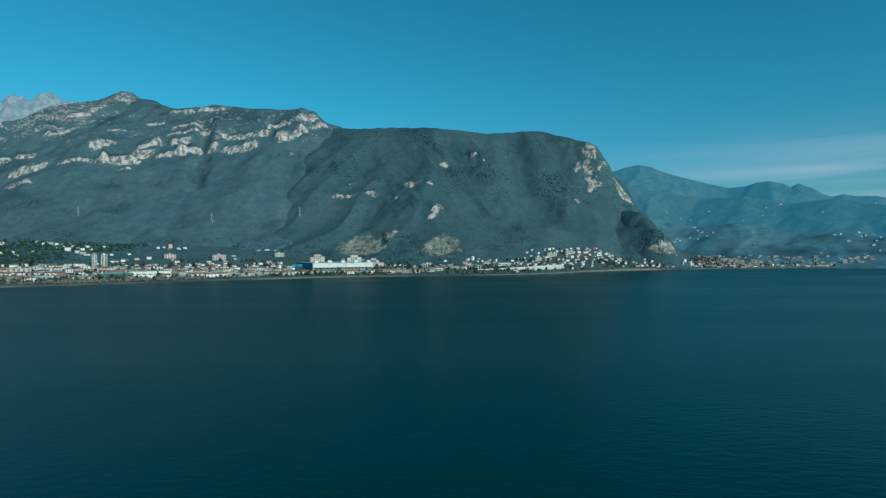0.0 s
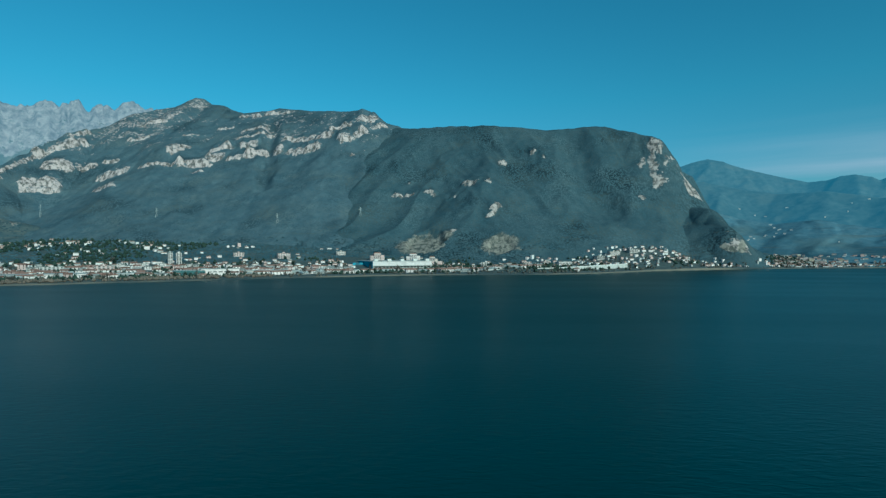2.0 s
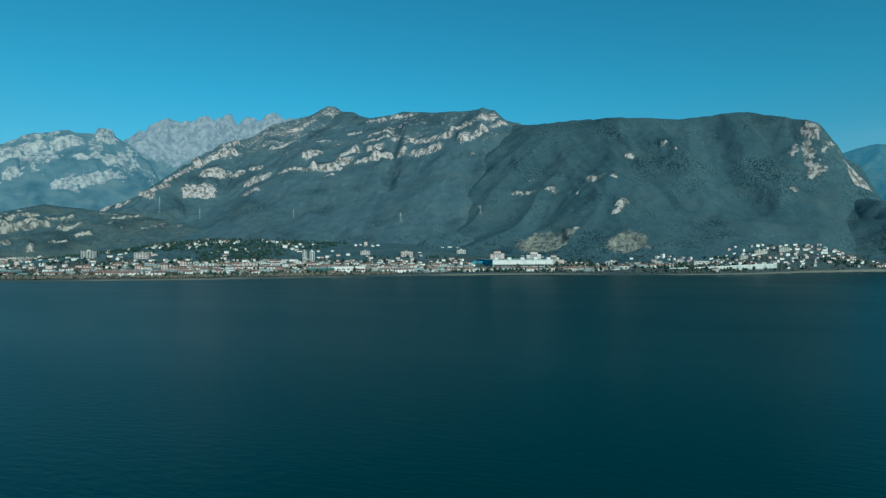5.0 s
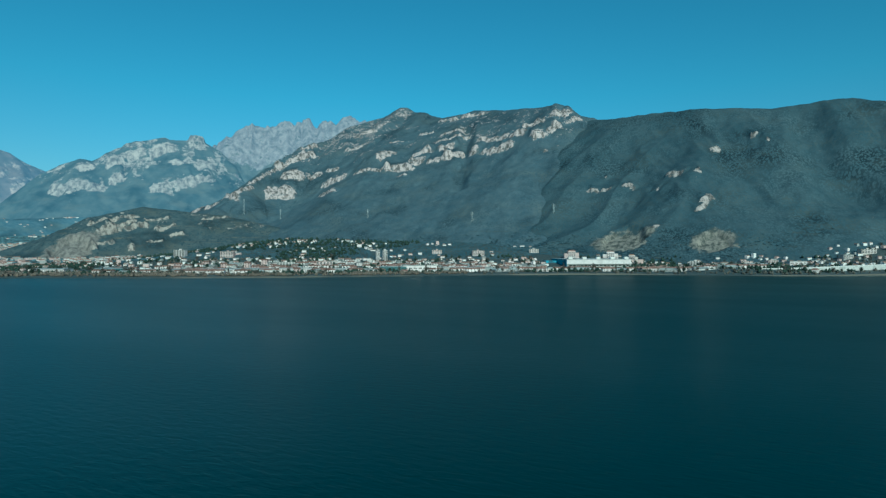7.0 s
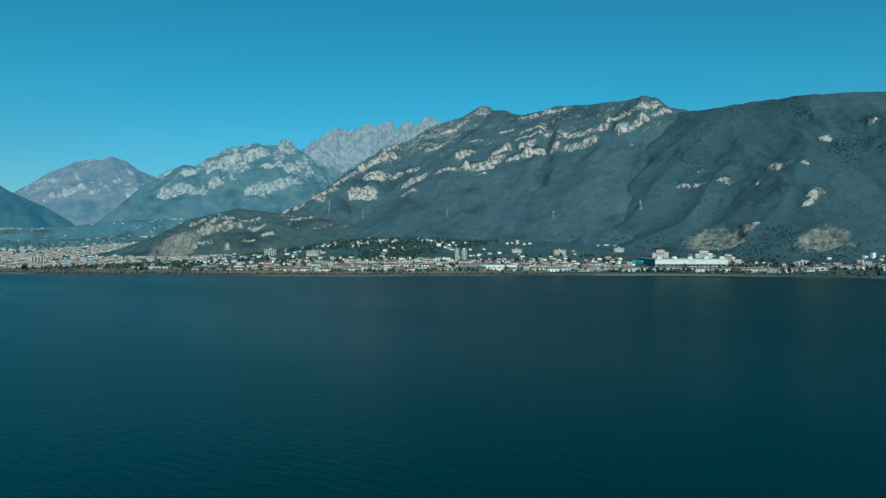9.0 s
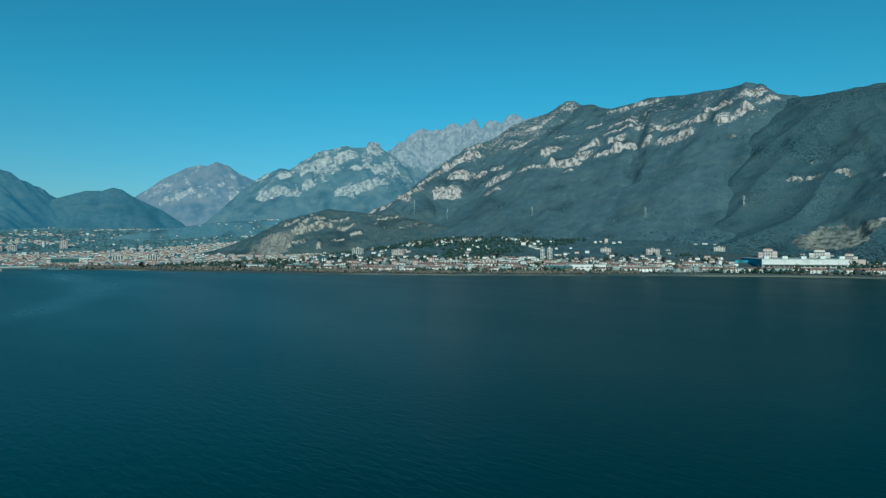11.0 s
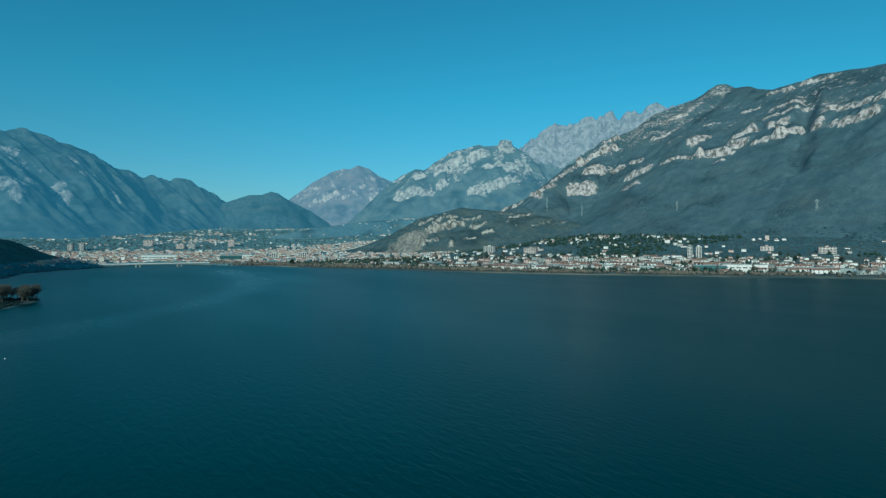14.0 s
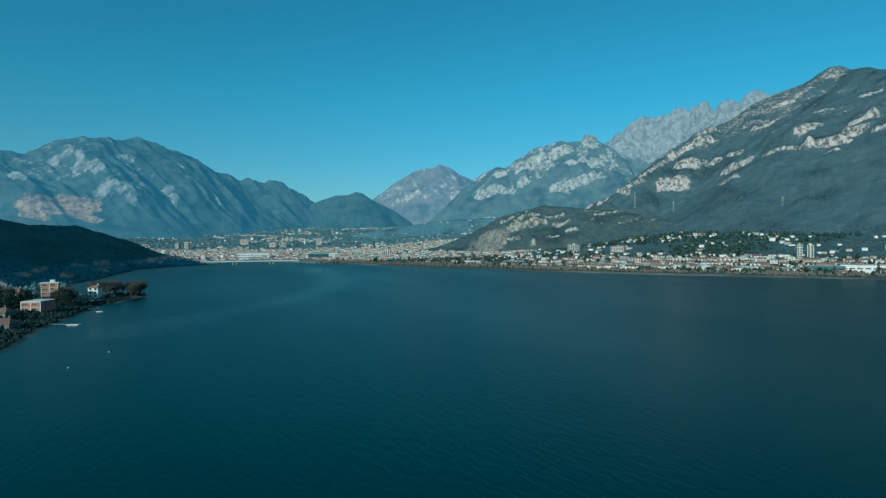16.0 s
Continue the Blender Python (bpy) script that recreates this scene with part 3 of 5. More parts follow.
    quads = np.stack([i[:-1, :-1], i[:-1, 1:], i[1:, 1:], i[1:, :-1]], -1).reshape(-1, 4)
    edge = shore_distance(gx, gy)
    gravel = smooth(200, 400, gy - 0.2 * gx - 200) * smooth(-6, 0, edge) * (1 - smooth(9, np.where(gx < -100, 22, 15), edge)) * smooth(-0.35, 0.1, fbm(gx, gy, 130, 3, 12))
    return mesh_from("ground", np.stack([gx, gy, ground_height(gx, gy)], -1), quads, gravel)


structure("ground", ground_sheet(), MAT_GROUND, "brown winter grass and gravel along the lake shore", "ground")

def water_sheet():
    xs = np.concatenate([np.arange(-5000, -1700, 300), np.arange(-1700, -200, 12), np.arange(-200, 5001, 260)])
    ys = np.concatenate([np.arange(-3000, 0, 250), np.arange(0, 640, 9), np.arange(640, 4001, 240)])
    gx, gy = np.meshgrid(xs, ys)
    gx, gy = gx.ravel(), gy.ravel()
    i = np.arange(len(gx)).reshape(len(ys), len(xs))
    quads = np.stack([i[:-1, :-1], i[:-1, 1:], i[1:, 1:], i[1:, :-1]], -1).reshape(-1, 4)
    return mesh_from("water", np.stack([gx, gy, 0 * gx], -1), quads, calm_water(gx, gy))


water_me = water_sheet()
structure("water", water_me, MAT_WATER, "dark rippled lake water, calm in the afternoon", "lake")


def patch_mask(x, y, z, patches):
    """1 inside quarries, each given by two ends (x, y, z) and a half width in metres."""
    best = np.zeros(np.shape(x))
    rough = 1.0 + 0.35 * fbm(x, y, 60, 3, 31) + 0.2 * fbm(x, z, 24, 2, 33)
    for ax, ay, az, bx, by, bz, w in patches:
        d = np.array([bx - ax, by - ay, bz - az])
        s = np.clip(((x - ax) * d[0] + (y - ay) * d[1] + (z - az) * d[2]) / (d @ d), 0, 1)
        r = np.sqrt((x - ax - s * d[0]) ** 2 + (y - ay - s * d[1]) ** 2 + (z - az - s * d[2]) ** 2)
        best = np.maximum(best, 1 - np.clip(r / w * rough, 0, 2) * 0.5)
    return np.clip(best, 0, 1)


def cliff_walls(x, y, cliffs, seed=0):
    """Steep walls with a wooded ledge above them, each given by the two ends of its foot and its height, and maybe how far it stands out. Returns the lift of the slope and how bare it is."""
    lift, bare = np.zeros(np.shape(x)), np.zeros(np.shape(x))
    for i, (ax, ay, bx, by, rise, *out) in enumerate(cliffs):
        dx, dy = bx - ax, by - ay
        length = math.hypot(dx, dy)
        nx, ny = -dy / length, dx / length
        if nx * ax + ny * ay < 0:
            nx, ny = -nx, -ny
        u, s = (x - ax) * nx + (y - ay) * ny, ((x - ax) * dx + (y - ay) * dy) / length
        k = np.flatnonzero((u > -1.2 * rise) & (u < 3.6 * rise) & (s > -rise) & (s < length + rise))
        if not len(k):
            continue
        px, py, u, s = x[k], y[k], u[k], s[k]
        u = u + rise * (0.38 * fbm(px, py, 1.1 * rise, 3, seed + i) + 0.16 * (ridged(s + 0.3 * u, u * 0.3, 0.5 * rise, 2, seed + i + 40) - 0.5))
        s = s + rise * 0.45 * fbm(px, py, 0.9 * rise, 3, seed + i + 70)
        ends = smooth(-0.3 * rise, 0.45 * rise, s) * (1 - smooth(length - 0.45 * rise, length + 0.3 * rise, s))
        ends = ends * (0.42 + 0.85 * value_noise(s / (0.7 * rise), s * 0 + i, seed))
        wall = 0.55 * smooth(0, 0.16 * rise, u) + 0.45 * smooth(0.24 * rise, 0.42 * rise, u)          # two walls with a narrow bed between
        lift[k] += (out[0] if out else 0.6) * min(rise, 42.0) * ends * wall * (1 - smooth(0.7 * rise, 3.2 * rise, u))
        bare[k] = np.maximum(bare[k], 0.3 * np.clip(ends * 1.4, 0, 1) * smooth(-0.5 * rise, 0, u) * (1 - smooth(0.8 * rise, 2.2 * rise, u)))
        bare[k] = np.maximum(bare[k], np.clip(ends * 1.4, 0, 1) * smooth(-0.12 * rise, 0.06 * rise, u) * (1 - smooth(0.5 * rise, 1.1 * rise, u)))
    return lift, bare


CLIFFS_WEST = [(-1807, 1875, -1695, 1958, 59), (-1831, 2007, -1740, 2067, 47), (-1754, 2076, -1681, 2116, 33), (-1872, 1833, -1914, 2072, 17),
    (-1928, 2054, -1817, 2243, 35), (-1638, 2037, -1491, 2025, 38), (-1570, 1949, -1447, 1893, 19), (-1681, 2142, -1623, 2166, 17),
    (-1883, 2208, -1871, 2323, 20), (-1703, 2321, -1613, 2361, 15), (-1703, 2454, -1638, 2532, 37, 0.3), (-1655, 2530, -1633, 2654, 37, 0.15),
    (-2130, 1682, -2169, 1862, 24), (-2096, 1781, -1815, 1724, 25), (-1838, 1706, -1854, 1857, 16)]
CLIFFS_MIDDLE = [(-1437, 2030, -1277, 2070, 17), (-1371, 2133, -1353, 2263, 43), (-1291, 2046, -1175, 2102, 46), (-1217, 2124, -1142, 2143, 42),
    (-1225, 2031, -1167, 2029, 12), (-1233, 2194, -1140, 2226, 44), (-1118, 2120, -1011, 2142, 29), (-1040, 2137, -960, 2192, 29),
    (-1113, 2217, -1034, 2238, 39), (-1173, 2312, -1022, 2383, 14), (-1197, 2408, -1051, 2423, 12), (-1347, 2464, -1262, 2473, 12),
    (-1441, 2344, -1387, 2396, 12)]
CLIFFS_EAST = [(-943, 2165, -887, 2176, 55), (-886, 2163, -784, 2138, 36), (-799, 2146, -730, 2145, 32), (-943, 2274, -790, 2247, 25),
    (-789, 2217, -702, 2200, 36), (-727, 2247, -625, 2282, 29), (-645, 2147, -595, 2186, 43), (-599, 2185, -554, 2230, 36),
    (-629, 2297, -533, 2309, 40, 0.25), (-537, 2250, -486, 2311, 20), (-584, 2069, -564, 2074, 11), (-1303, 2592, -1177, 2572, 17),
    (-1154, 2561, -1025, 2556, 19), (-1634, 2742, -1564, 2765, 19, 0.1)]
CLIFFS_WOODED = [(-374, 1829, -292, 1808, 15), (-263, 1820, -219, 1806, 16), (-171, 1775, -149, 1769, 11), (-130, 1818, -77, 1801, 18),
    (-57, 1794, -33, 1799, 16), (-43, 1639, -17, 1659, 13), (-27, 1659, 0, 1703, 18), (0, 1915, 21, 1935, 24),
    (102, 1972, 126, 1979, 17), (144, 1950, 156, 1957, 24), (-330, 1894, -317, 1889, 10), (-155, 1571, -130, 1590, 13)]
CLIFFS_END = [(453, 1936, 475, 1924, 42, 0.15), (494, 1920, 516, 1910, 36, 0.15), (500, 1967, 548, 1940, 36, 0.15), (521, 1873, 556, 1877, 96, 0.12),
    (543, 1910, 566, 1908, 60, 0.12), (602, 1868, 637, 1886, 58, 0.15), (646, 1880, 674, 1904, 46, 0.15), (438, 1815, 460, 1809, 18, 0.15)]
CLIFFS_SPUR = [(621, 1612, 643, 1594, 15, 0.1), (645, 1594, 684, 1600, 40, 0.12)]
CLIFFS_KNOLL = [(-1967, 1198, -1942, 1291, 18), (-1899, 1187, -1908, 1269, 28), (-1910, 1266, -1893, 1320, 22), (-1889, 1284, -1864, 1349, 20),
    (-1949, 1295, -1929, 1360, 12), (-1860, 1134, -1849, 1213, 13), (-1776, 1209, -1767, 1229, 34), (-1848, 1123, -1841, 1143, 26),
    (-1818, 1338, -1804, 1416, 12), (-1750, 1349, -1732, 1398, 12), (-1890, 1347, -1849, 1424, 10), (-1767, 1494, -1729, 1606, 10),
    (-1783, 1277, -1745, 1321, 8)]
CLIFFS_KNOB = [(-3633, 1921, -3460, 1971, 92), (-3476, 1966, -3429, 2057, 84), (-3384, 2016, -3380, 2160, 77), (-3398, 2155, -3372, 2269, 64),
    (-3523, 2225, -3485, 2344, 59), (-3480, 2323, -3432, 2449, 66), (-3377, 2410, -3312, 2585, 88), (-3174, 2267, -3056, 2387, 75),
    (-3071, 2381, -3045, 2554, 69), (-3062, 2483, -3011, 2643, 63), (-3222, 2479, -3173, 2631, 64), (-3138, 2592, -3078, 2732, 110, 0.2),
    (-3614, 2081, -3587, 2191, 44)]
CLIFFS_ROUND = [(-4246, 1504, -4212, 1634, 40), (-4212, 1621, -4180, 1759, 48), (-4036, 1955, -4071, 2047, 36), (-4148, 1912, -4185, 2003, 28),
    (-4133, 1746, -4127, 1811, 24)]
CLIFFS_MASSIF = [(-3534, -343, -3441, -285, 110, 0.35), (-3414, -282, -3408, -185, 179, 0.35), (-3632, -242, -3653, -203, 108, 0.35), (-3789, -147, -3701, -112, 111, 0.35),
    (-3674, -117, -3623, -43, 83, 0.35), (-3898, -770, -3827, -680, 110, 0.35), (-3914, -674, -3879, -618, 104, 0.35), (-3813, -595, -3694, -521, 86, 0.35),
    (-3742, -490, -3686, -432, 72, 0.35), (-3578, -445, -3496, -386, 81, 0.35), (-3980, -382, -3953, -318, 83, 0.35), (-3894, -598, -3851, -568, 68, 0.35),
    (-3674, -880, -3574, -759, 71, 0.35), (-3426, -757, -3412, -712, 55, 0.35), (-3735, 136, -3754, 208, 85, 0.35)]
QUARRIES = [(-288, 1545, 64, -282, 1566, 74, 15), (-262, 1560, 70, -222, 1590, 95, 38), (-222, 1560, 70, -180, 1580, 88, 38), (-255, 1532, 52, -190, 1534, 56, 32), (-12, 1528, 62, 8, 1528, 62, 44)]
KNOLL_QUARRY = [(-1908, 998, 16, -1890, 1048, 35, 22), (-1890, 1048, 35, -1928, 1112, 83, 40), (-1859, 1089, 41, -1909, 1146, 91, 45)]
MASSIF_QUARRY = [(-3359, -663, 242, -3439, -585, 255, 88), (-3390, -600, 235, -3400, -560, 225, 92), (-3439, -585, 255, -3425, -479, 239, 84), (-3407, -641, 274, -3487, -539, 290, 61), (-3302, -683, 205, -3286, -629, 189, 41), (-3382, -482, 213, -3285, -398, 170, 31)]
SPUR_QUARRY = [(619, 1612, 66, 645, 1594, 54, 11), (664, 1598, 56, 690, 1628, 86, 15)]
CLIFFS_ROCKY = CLIFFS_WEST + CLIFFS_MIDDLE + CLIFFS_EAST


def surface(line, power=1.25, gully=0.16, seed=0, cell=260.0, slant=0.25, cliffs=(), extra=None, soft=14.0):
    """The height of a mountain side, with its cliffs and gullies, as a function of x and y."""
    def height(x, y):
        z = ridge_height(x, y, line, power, gully, seed, cell, slant, soft)
        if extra:
            z = z + extra(x, y, z)
        if cliffs:
            lift, bare = cliff_walls(x, y, cliffs, seed)
            z = z + lift + bare * (11.0 * (ridged(x, y, 34, 3, seed + 4) - 0.6) + 7.0 * (ridged(x, y, 15, 2, seed + 6) - 0.6))
        return z + 2.5 * fbm(x, y, 30, 2, seed + 3)
    return height


def axis(lo, hi, fine_lo, fine_hi, fine, coarse=34.0):
    return np.concatenate([np.arange(lo, fine_lo, coarse), np.arange(max(lo, fine_lo), min(hi, fine_hi), fine), np.arange(min(hi, fine_hi), hi + coarse, coarse)])


def mountain(name, line, mat, label, step, window, side, cliffs=(), quarries=(), scatter=0.0, bare=None, seed=0):
    """A mountain along its crest line, finely meshed inside window (x and y from, to) and coarsely behind. scatter: how many outcrops lie between its cliffs."""
    xs = axis(min(p[0] - p[3] for p in line) - 60, max(p[0] + p[3] for p in line) + 60, window[0], window[1], step)
    ys = axis(min(p[1] - p[3] for p in line) - 60, max(p[1] + p[3] for p in line) + 60, window[2], window[3], step)
    gx, gy = np.meshgrid(xs, ys)
    gx, gy = gx.ravel(), gy.ravel()
    z = side(gx, gy)
    rock = cliff_walls(gx, gy, cliffs, seed)[1] if cliffs else np.zeros(len(gx))
    if scatter:
        top = max(p[2] for p in line)
        rock = np.maximum(rock, scatter * smooth(0.5, 0.8, ridged(gx, gy, 120, 4, seed + 21)) * smooth(0.35, 0.7, z / top))
    if bare:
        rock = np.maximum(rock, bare(gx, gy, z))
    earth = patch_mask(gx, gy, z, quarries) if quarries else np.zeros(len(gx))
    i = np.arange(len(gx)).reshape(len(ys), len(xs))
    quads = np.stack([i[:-1, :-1], i[:-1, 1:], i[1:, 1:], i[1:, :-1]], -1).reshape(-1, 4)
    ok = z > ground_height(gx, gy) - 6
    quads = quads[ok[quads].any(1)]
    used, inverse = np.unique(quads, return_inverse=True)
    me = mesh_from(name, np.stack([gx, gy, z], -1)[used], inverse.reshape(-1, 4), rock[used], earth[used])
    return structure(name, me, mat, label, "mountain")


def ravine(x, y, z):
    """A steep ravine that runs down between two cliff bands."""
    line = ((-1100, 2540), (-1010, 2309), (-944, 2112), (-868, 1913))
    best = np.full(np.shape(x), 1e9)
    for (ax, ay), (bx, by) in zip(line, line[1:]):
        dx, dy = bx - ax, by - ay
        s = np.clip(((x - ax) * dx + (y - ay) * dy) / (dx * dx + dy * dy), 0, 1)
        best = np.minimum(best, np.hypot(x - ax - s * dx, y - ay - s * dy))
    return -26 * (1 - smooth(2, 48, best + 10 * fbm(x, y, 60, 2, 55))) * smooth(200, 330, z) * (1 - smooth(640, 700, z))


def hollows(pits, seed):
    """Quarries dug into a slope, each by its middle, half width and depth; a depth below nought is a knob."""
    def carve(x, y, z):
        cut = np.zeros(np.shape(x))
        for cx, cy, r, depth in pits:
            d = np.hypot(x - cx, y - cy) / r + 0.22 * fbm(x, y, 0.7 * r, 3, seed)
            cut = cut + depth * (1 - smooth(0.72, 1.0, d)) * (1 + 0.5 * (ridged(x, y, 0.4 * r, 3, seed + 1) - 0.6))
        return -cut
    return carve


def wooded_gullies(x, y, z):
    """Ribs that fall slanting from the crest, one deep gully, and the two quarries at the foot."""
    k = x + 0.5 * y + 35 * fbm(x, y, 200, 3, 101)
    ribs = 26 * (ridged(k, (y - 0.5 * x) * 0.2, 170, 3, 102) - 0.6) + 11 * (ridged(k, (y - 0.5 * x) * 0.22, 60, 2, 107) - 0.6)
    line = ((255, 2079), (266, 1949), (275, 1847), (327, 1793), (379, 1721), (425, 1678))
    best = np.full(np.shape(x), 1e9)
    for (ax, ay), (bx, by) in zip(line, line[1:]):
        dx, dy = bx - ax, by - ay
        s = np.clip(((x - ax) * dx + (y - ay) * dy) / (dx * dx + dy * dy), 0, 1)
        best = np.minimum(best, np.hypot(x - ax - s * dx, y - ay - s * dy))
    deep = -34 * (1 - smooth(4, 75, best + 12 * fbm(x, y, 70, 2, 105)))
    return smooth(90, 220, z) * (1 - smooth(440, 560, z) * 0.7) * (ribs * smooth(-500, -150, x) * (1 - smooth(420, 480, x)) + deep) + hollows(((-222, 1572, 60, 20), (-2, 1525, 40, 11)), 106)(x, y, z)


def rocky_side(x, y, z):
    """The ravine, and shallow gullies that fall from the cliffs."""
    k = x + 0.2 * y + 40 * fbm(x, y, 220, 3, 111)
    ribs = 16 * (ridged(k, (y - 0.2 * x) * 0.2, 190, 3, 112) - 0.6)
    return ravine(x, y, z) + smooth(90, 240, z) * (1 - smooth(600, 760, z)) * ribs


def teeth(x, y, z):
    """Upright ribs and gullies under a jagged crest."""
    a, b = 0.74 * x + 0.67 * y, 0.67 * x - 0.74 * y
    saw = ridged(a + 25 * fbm(x, y, 90, 2, 60), b * 0.2, 130, 3, 61) - 0.55
    ribs = ridged(a + 16 * fbm(x, y, 120, 2, 62), b * 0.13, 58, 3, 66) - 0.55
    return smooth(450, 900, z) * (40 * saw + 74 * ribs)


def crest_rock(x, y, z):
    """Bare stone on the upper part of the jagged crest, with woods in its gullies."""
    return smooth(520, 800, z + 160 * fbm(x, y, 260, 3, 63)) * 0.85


def summit_rock(x, y, z):
    """Broken stone on the upper western shoulder of the rocky mountain, and thin slanting beds below its crest."""
    west = 0.62 * smooth(400, 640, z + 60 * fbm(x, y, 200, 2, 64)) * (1 - smooth(-1620, -1480, x)) * smooth(0.45, 0.75, ridged(x, y, 90, 3, 65))
    beds = 0.5 * smooth(0.66, 0.86, ridged(z - 0.36 * x + 14 * fbm(x, y, 120, 2, 67), (x + y) * 0.12, 62, 3, 68)) * smooth(420, 520, z) * smooth(-0.1, 0.25, fbm(x, y, 240, 2, 69))
    return np.maximum(west, beds)


def knob_rock(x, y, z):
    return np.maximum(0.55 * smooth(380, 620, z) * smooth(0.45, 0.7, ridged(x, y, 170, 4, 58)), 0.7 * (1 - smooth(50, 110, np.hypot(x + 3320, y - 2755))))


def massif_ribs(x, y, z):
    """Ribs and gullies that slant down towards the valley, and knobs along the top."""
    k = y - 0.6 * x + 70 * fbm(x, y, 320, 3, 74)
    ribs = ridged(k, x * 0.15, 260, 3, 75) - 0.55
    fine = ridged(k, x * 0.2, 84, 3, 76) - 0.55
    return smooth(60, 330, z) * (1 - 0.6 * smooth(520, 720, z)) * (125 * ribs + 55 * fine)


def massif_rock(x, y, z):
    """Cliffs on the steep sides of the ribs, more of them near the top."""
    k = y - 0.6 * x + 70 * fbm(x, y, 320, 3, 74)
    return 0.36 * smooth(0.5, 0.75, ridged(k + 40, x * 0.14, 150, 4, 77)) * smooth(260, 480, z) * (1 - smooth(-150, 250, y) * 0.5)


SIDE_WOODED = surface(WOODED, gully=0.165, seed=11, cell=330.0, cliffs=CLIFFS_WOODED + CLIFFS_END, extra=wooded_gullies)
SIDE_ROCKY = surface(ROCKY, gully=0.13, seed=23, cell=400.0, cliffs=CLIFFS_ROCKY, extra=rocky_side)
SIDE_KNOLL = surface(KNOLL, gully=0.2, seed=31, cell=140.0, cliffs=CLIFFS_KNOLL, extra=hollows(((-1893, 1090, 66, 22),), 33))
SIDE_SPUR = surface(SPUR, gully=0.13, seed=37, cell=120.0, cliffs=CLIFFS_SPUR, soft=40.0)
SIDE_HEADLAND = surface(HEADLAND, gully=0.1, seed=41, cell=160.0)
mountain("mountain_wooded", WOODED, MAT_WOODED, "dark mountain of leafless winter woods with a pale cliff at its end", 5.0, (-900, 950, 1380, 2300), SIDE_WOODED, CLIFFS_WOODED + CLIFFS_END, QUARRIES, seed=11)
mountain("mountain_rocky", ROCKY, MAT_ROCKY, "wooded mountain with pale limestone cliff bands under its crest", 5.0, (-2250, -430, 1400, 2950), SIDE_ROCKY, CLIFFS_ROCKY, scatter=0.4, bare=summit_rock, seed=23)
mountain("mountain_knoll", KNOLL, MAT_KNOLL, "low rocky knoll with a grey quarry face above the town", 5.0, (-2300, -1500, 900, 1750), SIDE_KNOLL, CLIFFS_KNOLL, KNOLL_QUARRY, scatter=0.35, seed=31)
mountain("mountain_spur", SPUR, MAT_WOODED, "dark wooded knoll with an orange quarry scar", 5.0, (430, 900, 1450, 2000), SIDE_SPUR, CLIFFS_SPUR, SPUR_QUARRY, seed=37)
mountain("mountain_headland", HEADLAND, MAT_HEAD, "dark wooded hill in shade beside the lake", 8.0, (-2200, -1100, -600, 120), SIDE_HEADLAND, seed=41)
# The backdrop mountains glow with the haze painted into their materials.
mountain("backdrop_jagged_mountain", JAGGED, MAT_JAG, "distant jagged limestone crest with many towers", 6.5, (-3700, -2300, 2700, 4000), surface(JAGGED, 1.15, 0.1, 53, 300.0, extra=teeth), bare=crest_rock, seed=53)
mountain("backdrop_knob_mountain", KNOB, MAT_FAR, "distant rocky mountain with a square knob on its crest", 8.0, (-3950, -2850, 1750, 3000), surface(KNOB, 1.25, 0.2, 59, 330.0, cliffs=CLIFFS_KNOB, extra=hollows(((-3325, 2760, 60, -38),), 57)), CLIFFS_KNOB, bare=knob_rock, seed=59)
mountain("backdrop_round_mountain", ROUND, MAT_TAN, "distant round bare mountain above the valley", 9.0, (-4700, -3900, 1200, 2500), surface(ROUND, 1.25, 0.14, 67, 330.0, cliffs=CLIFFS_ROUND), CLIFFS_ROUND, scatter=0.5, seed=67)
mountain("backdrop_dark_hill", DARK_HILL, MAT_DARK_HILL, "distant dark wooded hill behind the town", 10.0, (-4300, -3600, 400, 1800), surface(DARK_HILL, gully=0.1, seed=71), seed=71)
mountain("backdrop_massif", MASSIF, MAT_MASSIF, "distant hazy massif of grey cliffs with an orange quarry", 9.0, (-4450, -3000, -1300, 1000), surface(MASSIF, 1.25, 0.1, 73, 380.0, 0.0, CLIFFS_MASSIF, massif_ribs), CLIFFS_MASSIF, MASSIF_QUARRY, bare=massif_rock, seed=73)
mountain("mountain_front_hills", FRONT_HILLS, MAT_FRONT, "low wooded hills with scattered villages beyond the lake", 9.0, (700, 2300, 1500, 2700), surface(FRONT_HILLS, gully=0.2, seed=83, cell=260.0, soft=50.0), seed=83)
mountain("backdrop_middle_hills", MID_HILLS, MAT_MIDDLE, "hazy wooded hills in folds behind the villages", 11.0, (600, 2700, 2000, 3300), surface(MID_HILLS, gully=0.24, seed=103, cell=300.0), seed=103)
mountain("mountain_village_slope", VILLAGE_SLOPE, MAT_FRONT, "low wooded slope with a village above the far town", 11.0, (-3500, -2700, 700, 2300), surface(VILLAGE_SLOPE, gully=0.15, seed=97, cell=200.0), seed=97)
mountain("mountain_west", WEST_MOUNTAIN, MAT_HEAD, "wooded mountain behind the near shore", 24.0, (-3000, 600, -1200, -200), surface(WEST_MOUNTAIN, gully=0.1, seed=89), seed=89)
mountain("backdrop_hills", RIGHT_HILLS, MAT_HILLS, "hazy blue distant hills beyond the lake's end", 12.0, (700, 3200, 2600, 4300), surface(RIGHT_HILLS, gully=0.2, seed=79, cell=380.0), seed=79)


# ---------------------------------------------------------------- helpers for things
def part(name, me, mat, parent, label="", at=(0, 0, 0), turn=0.0):
    """Links a mesh as one part under its thing."""
    if not me.materials:
        me.materials.append(mat)
    ob = new(name, me)
    ob.parent = parent
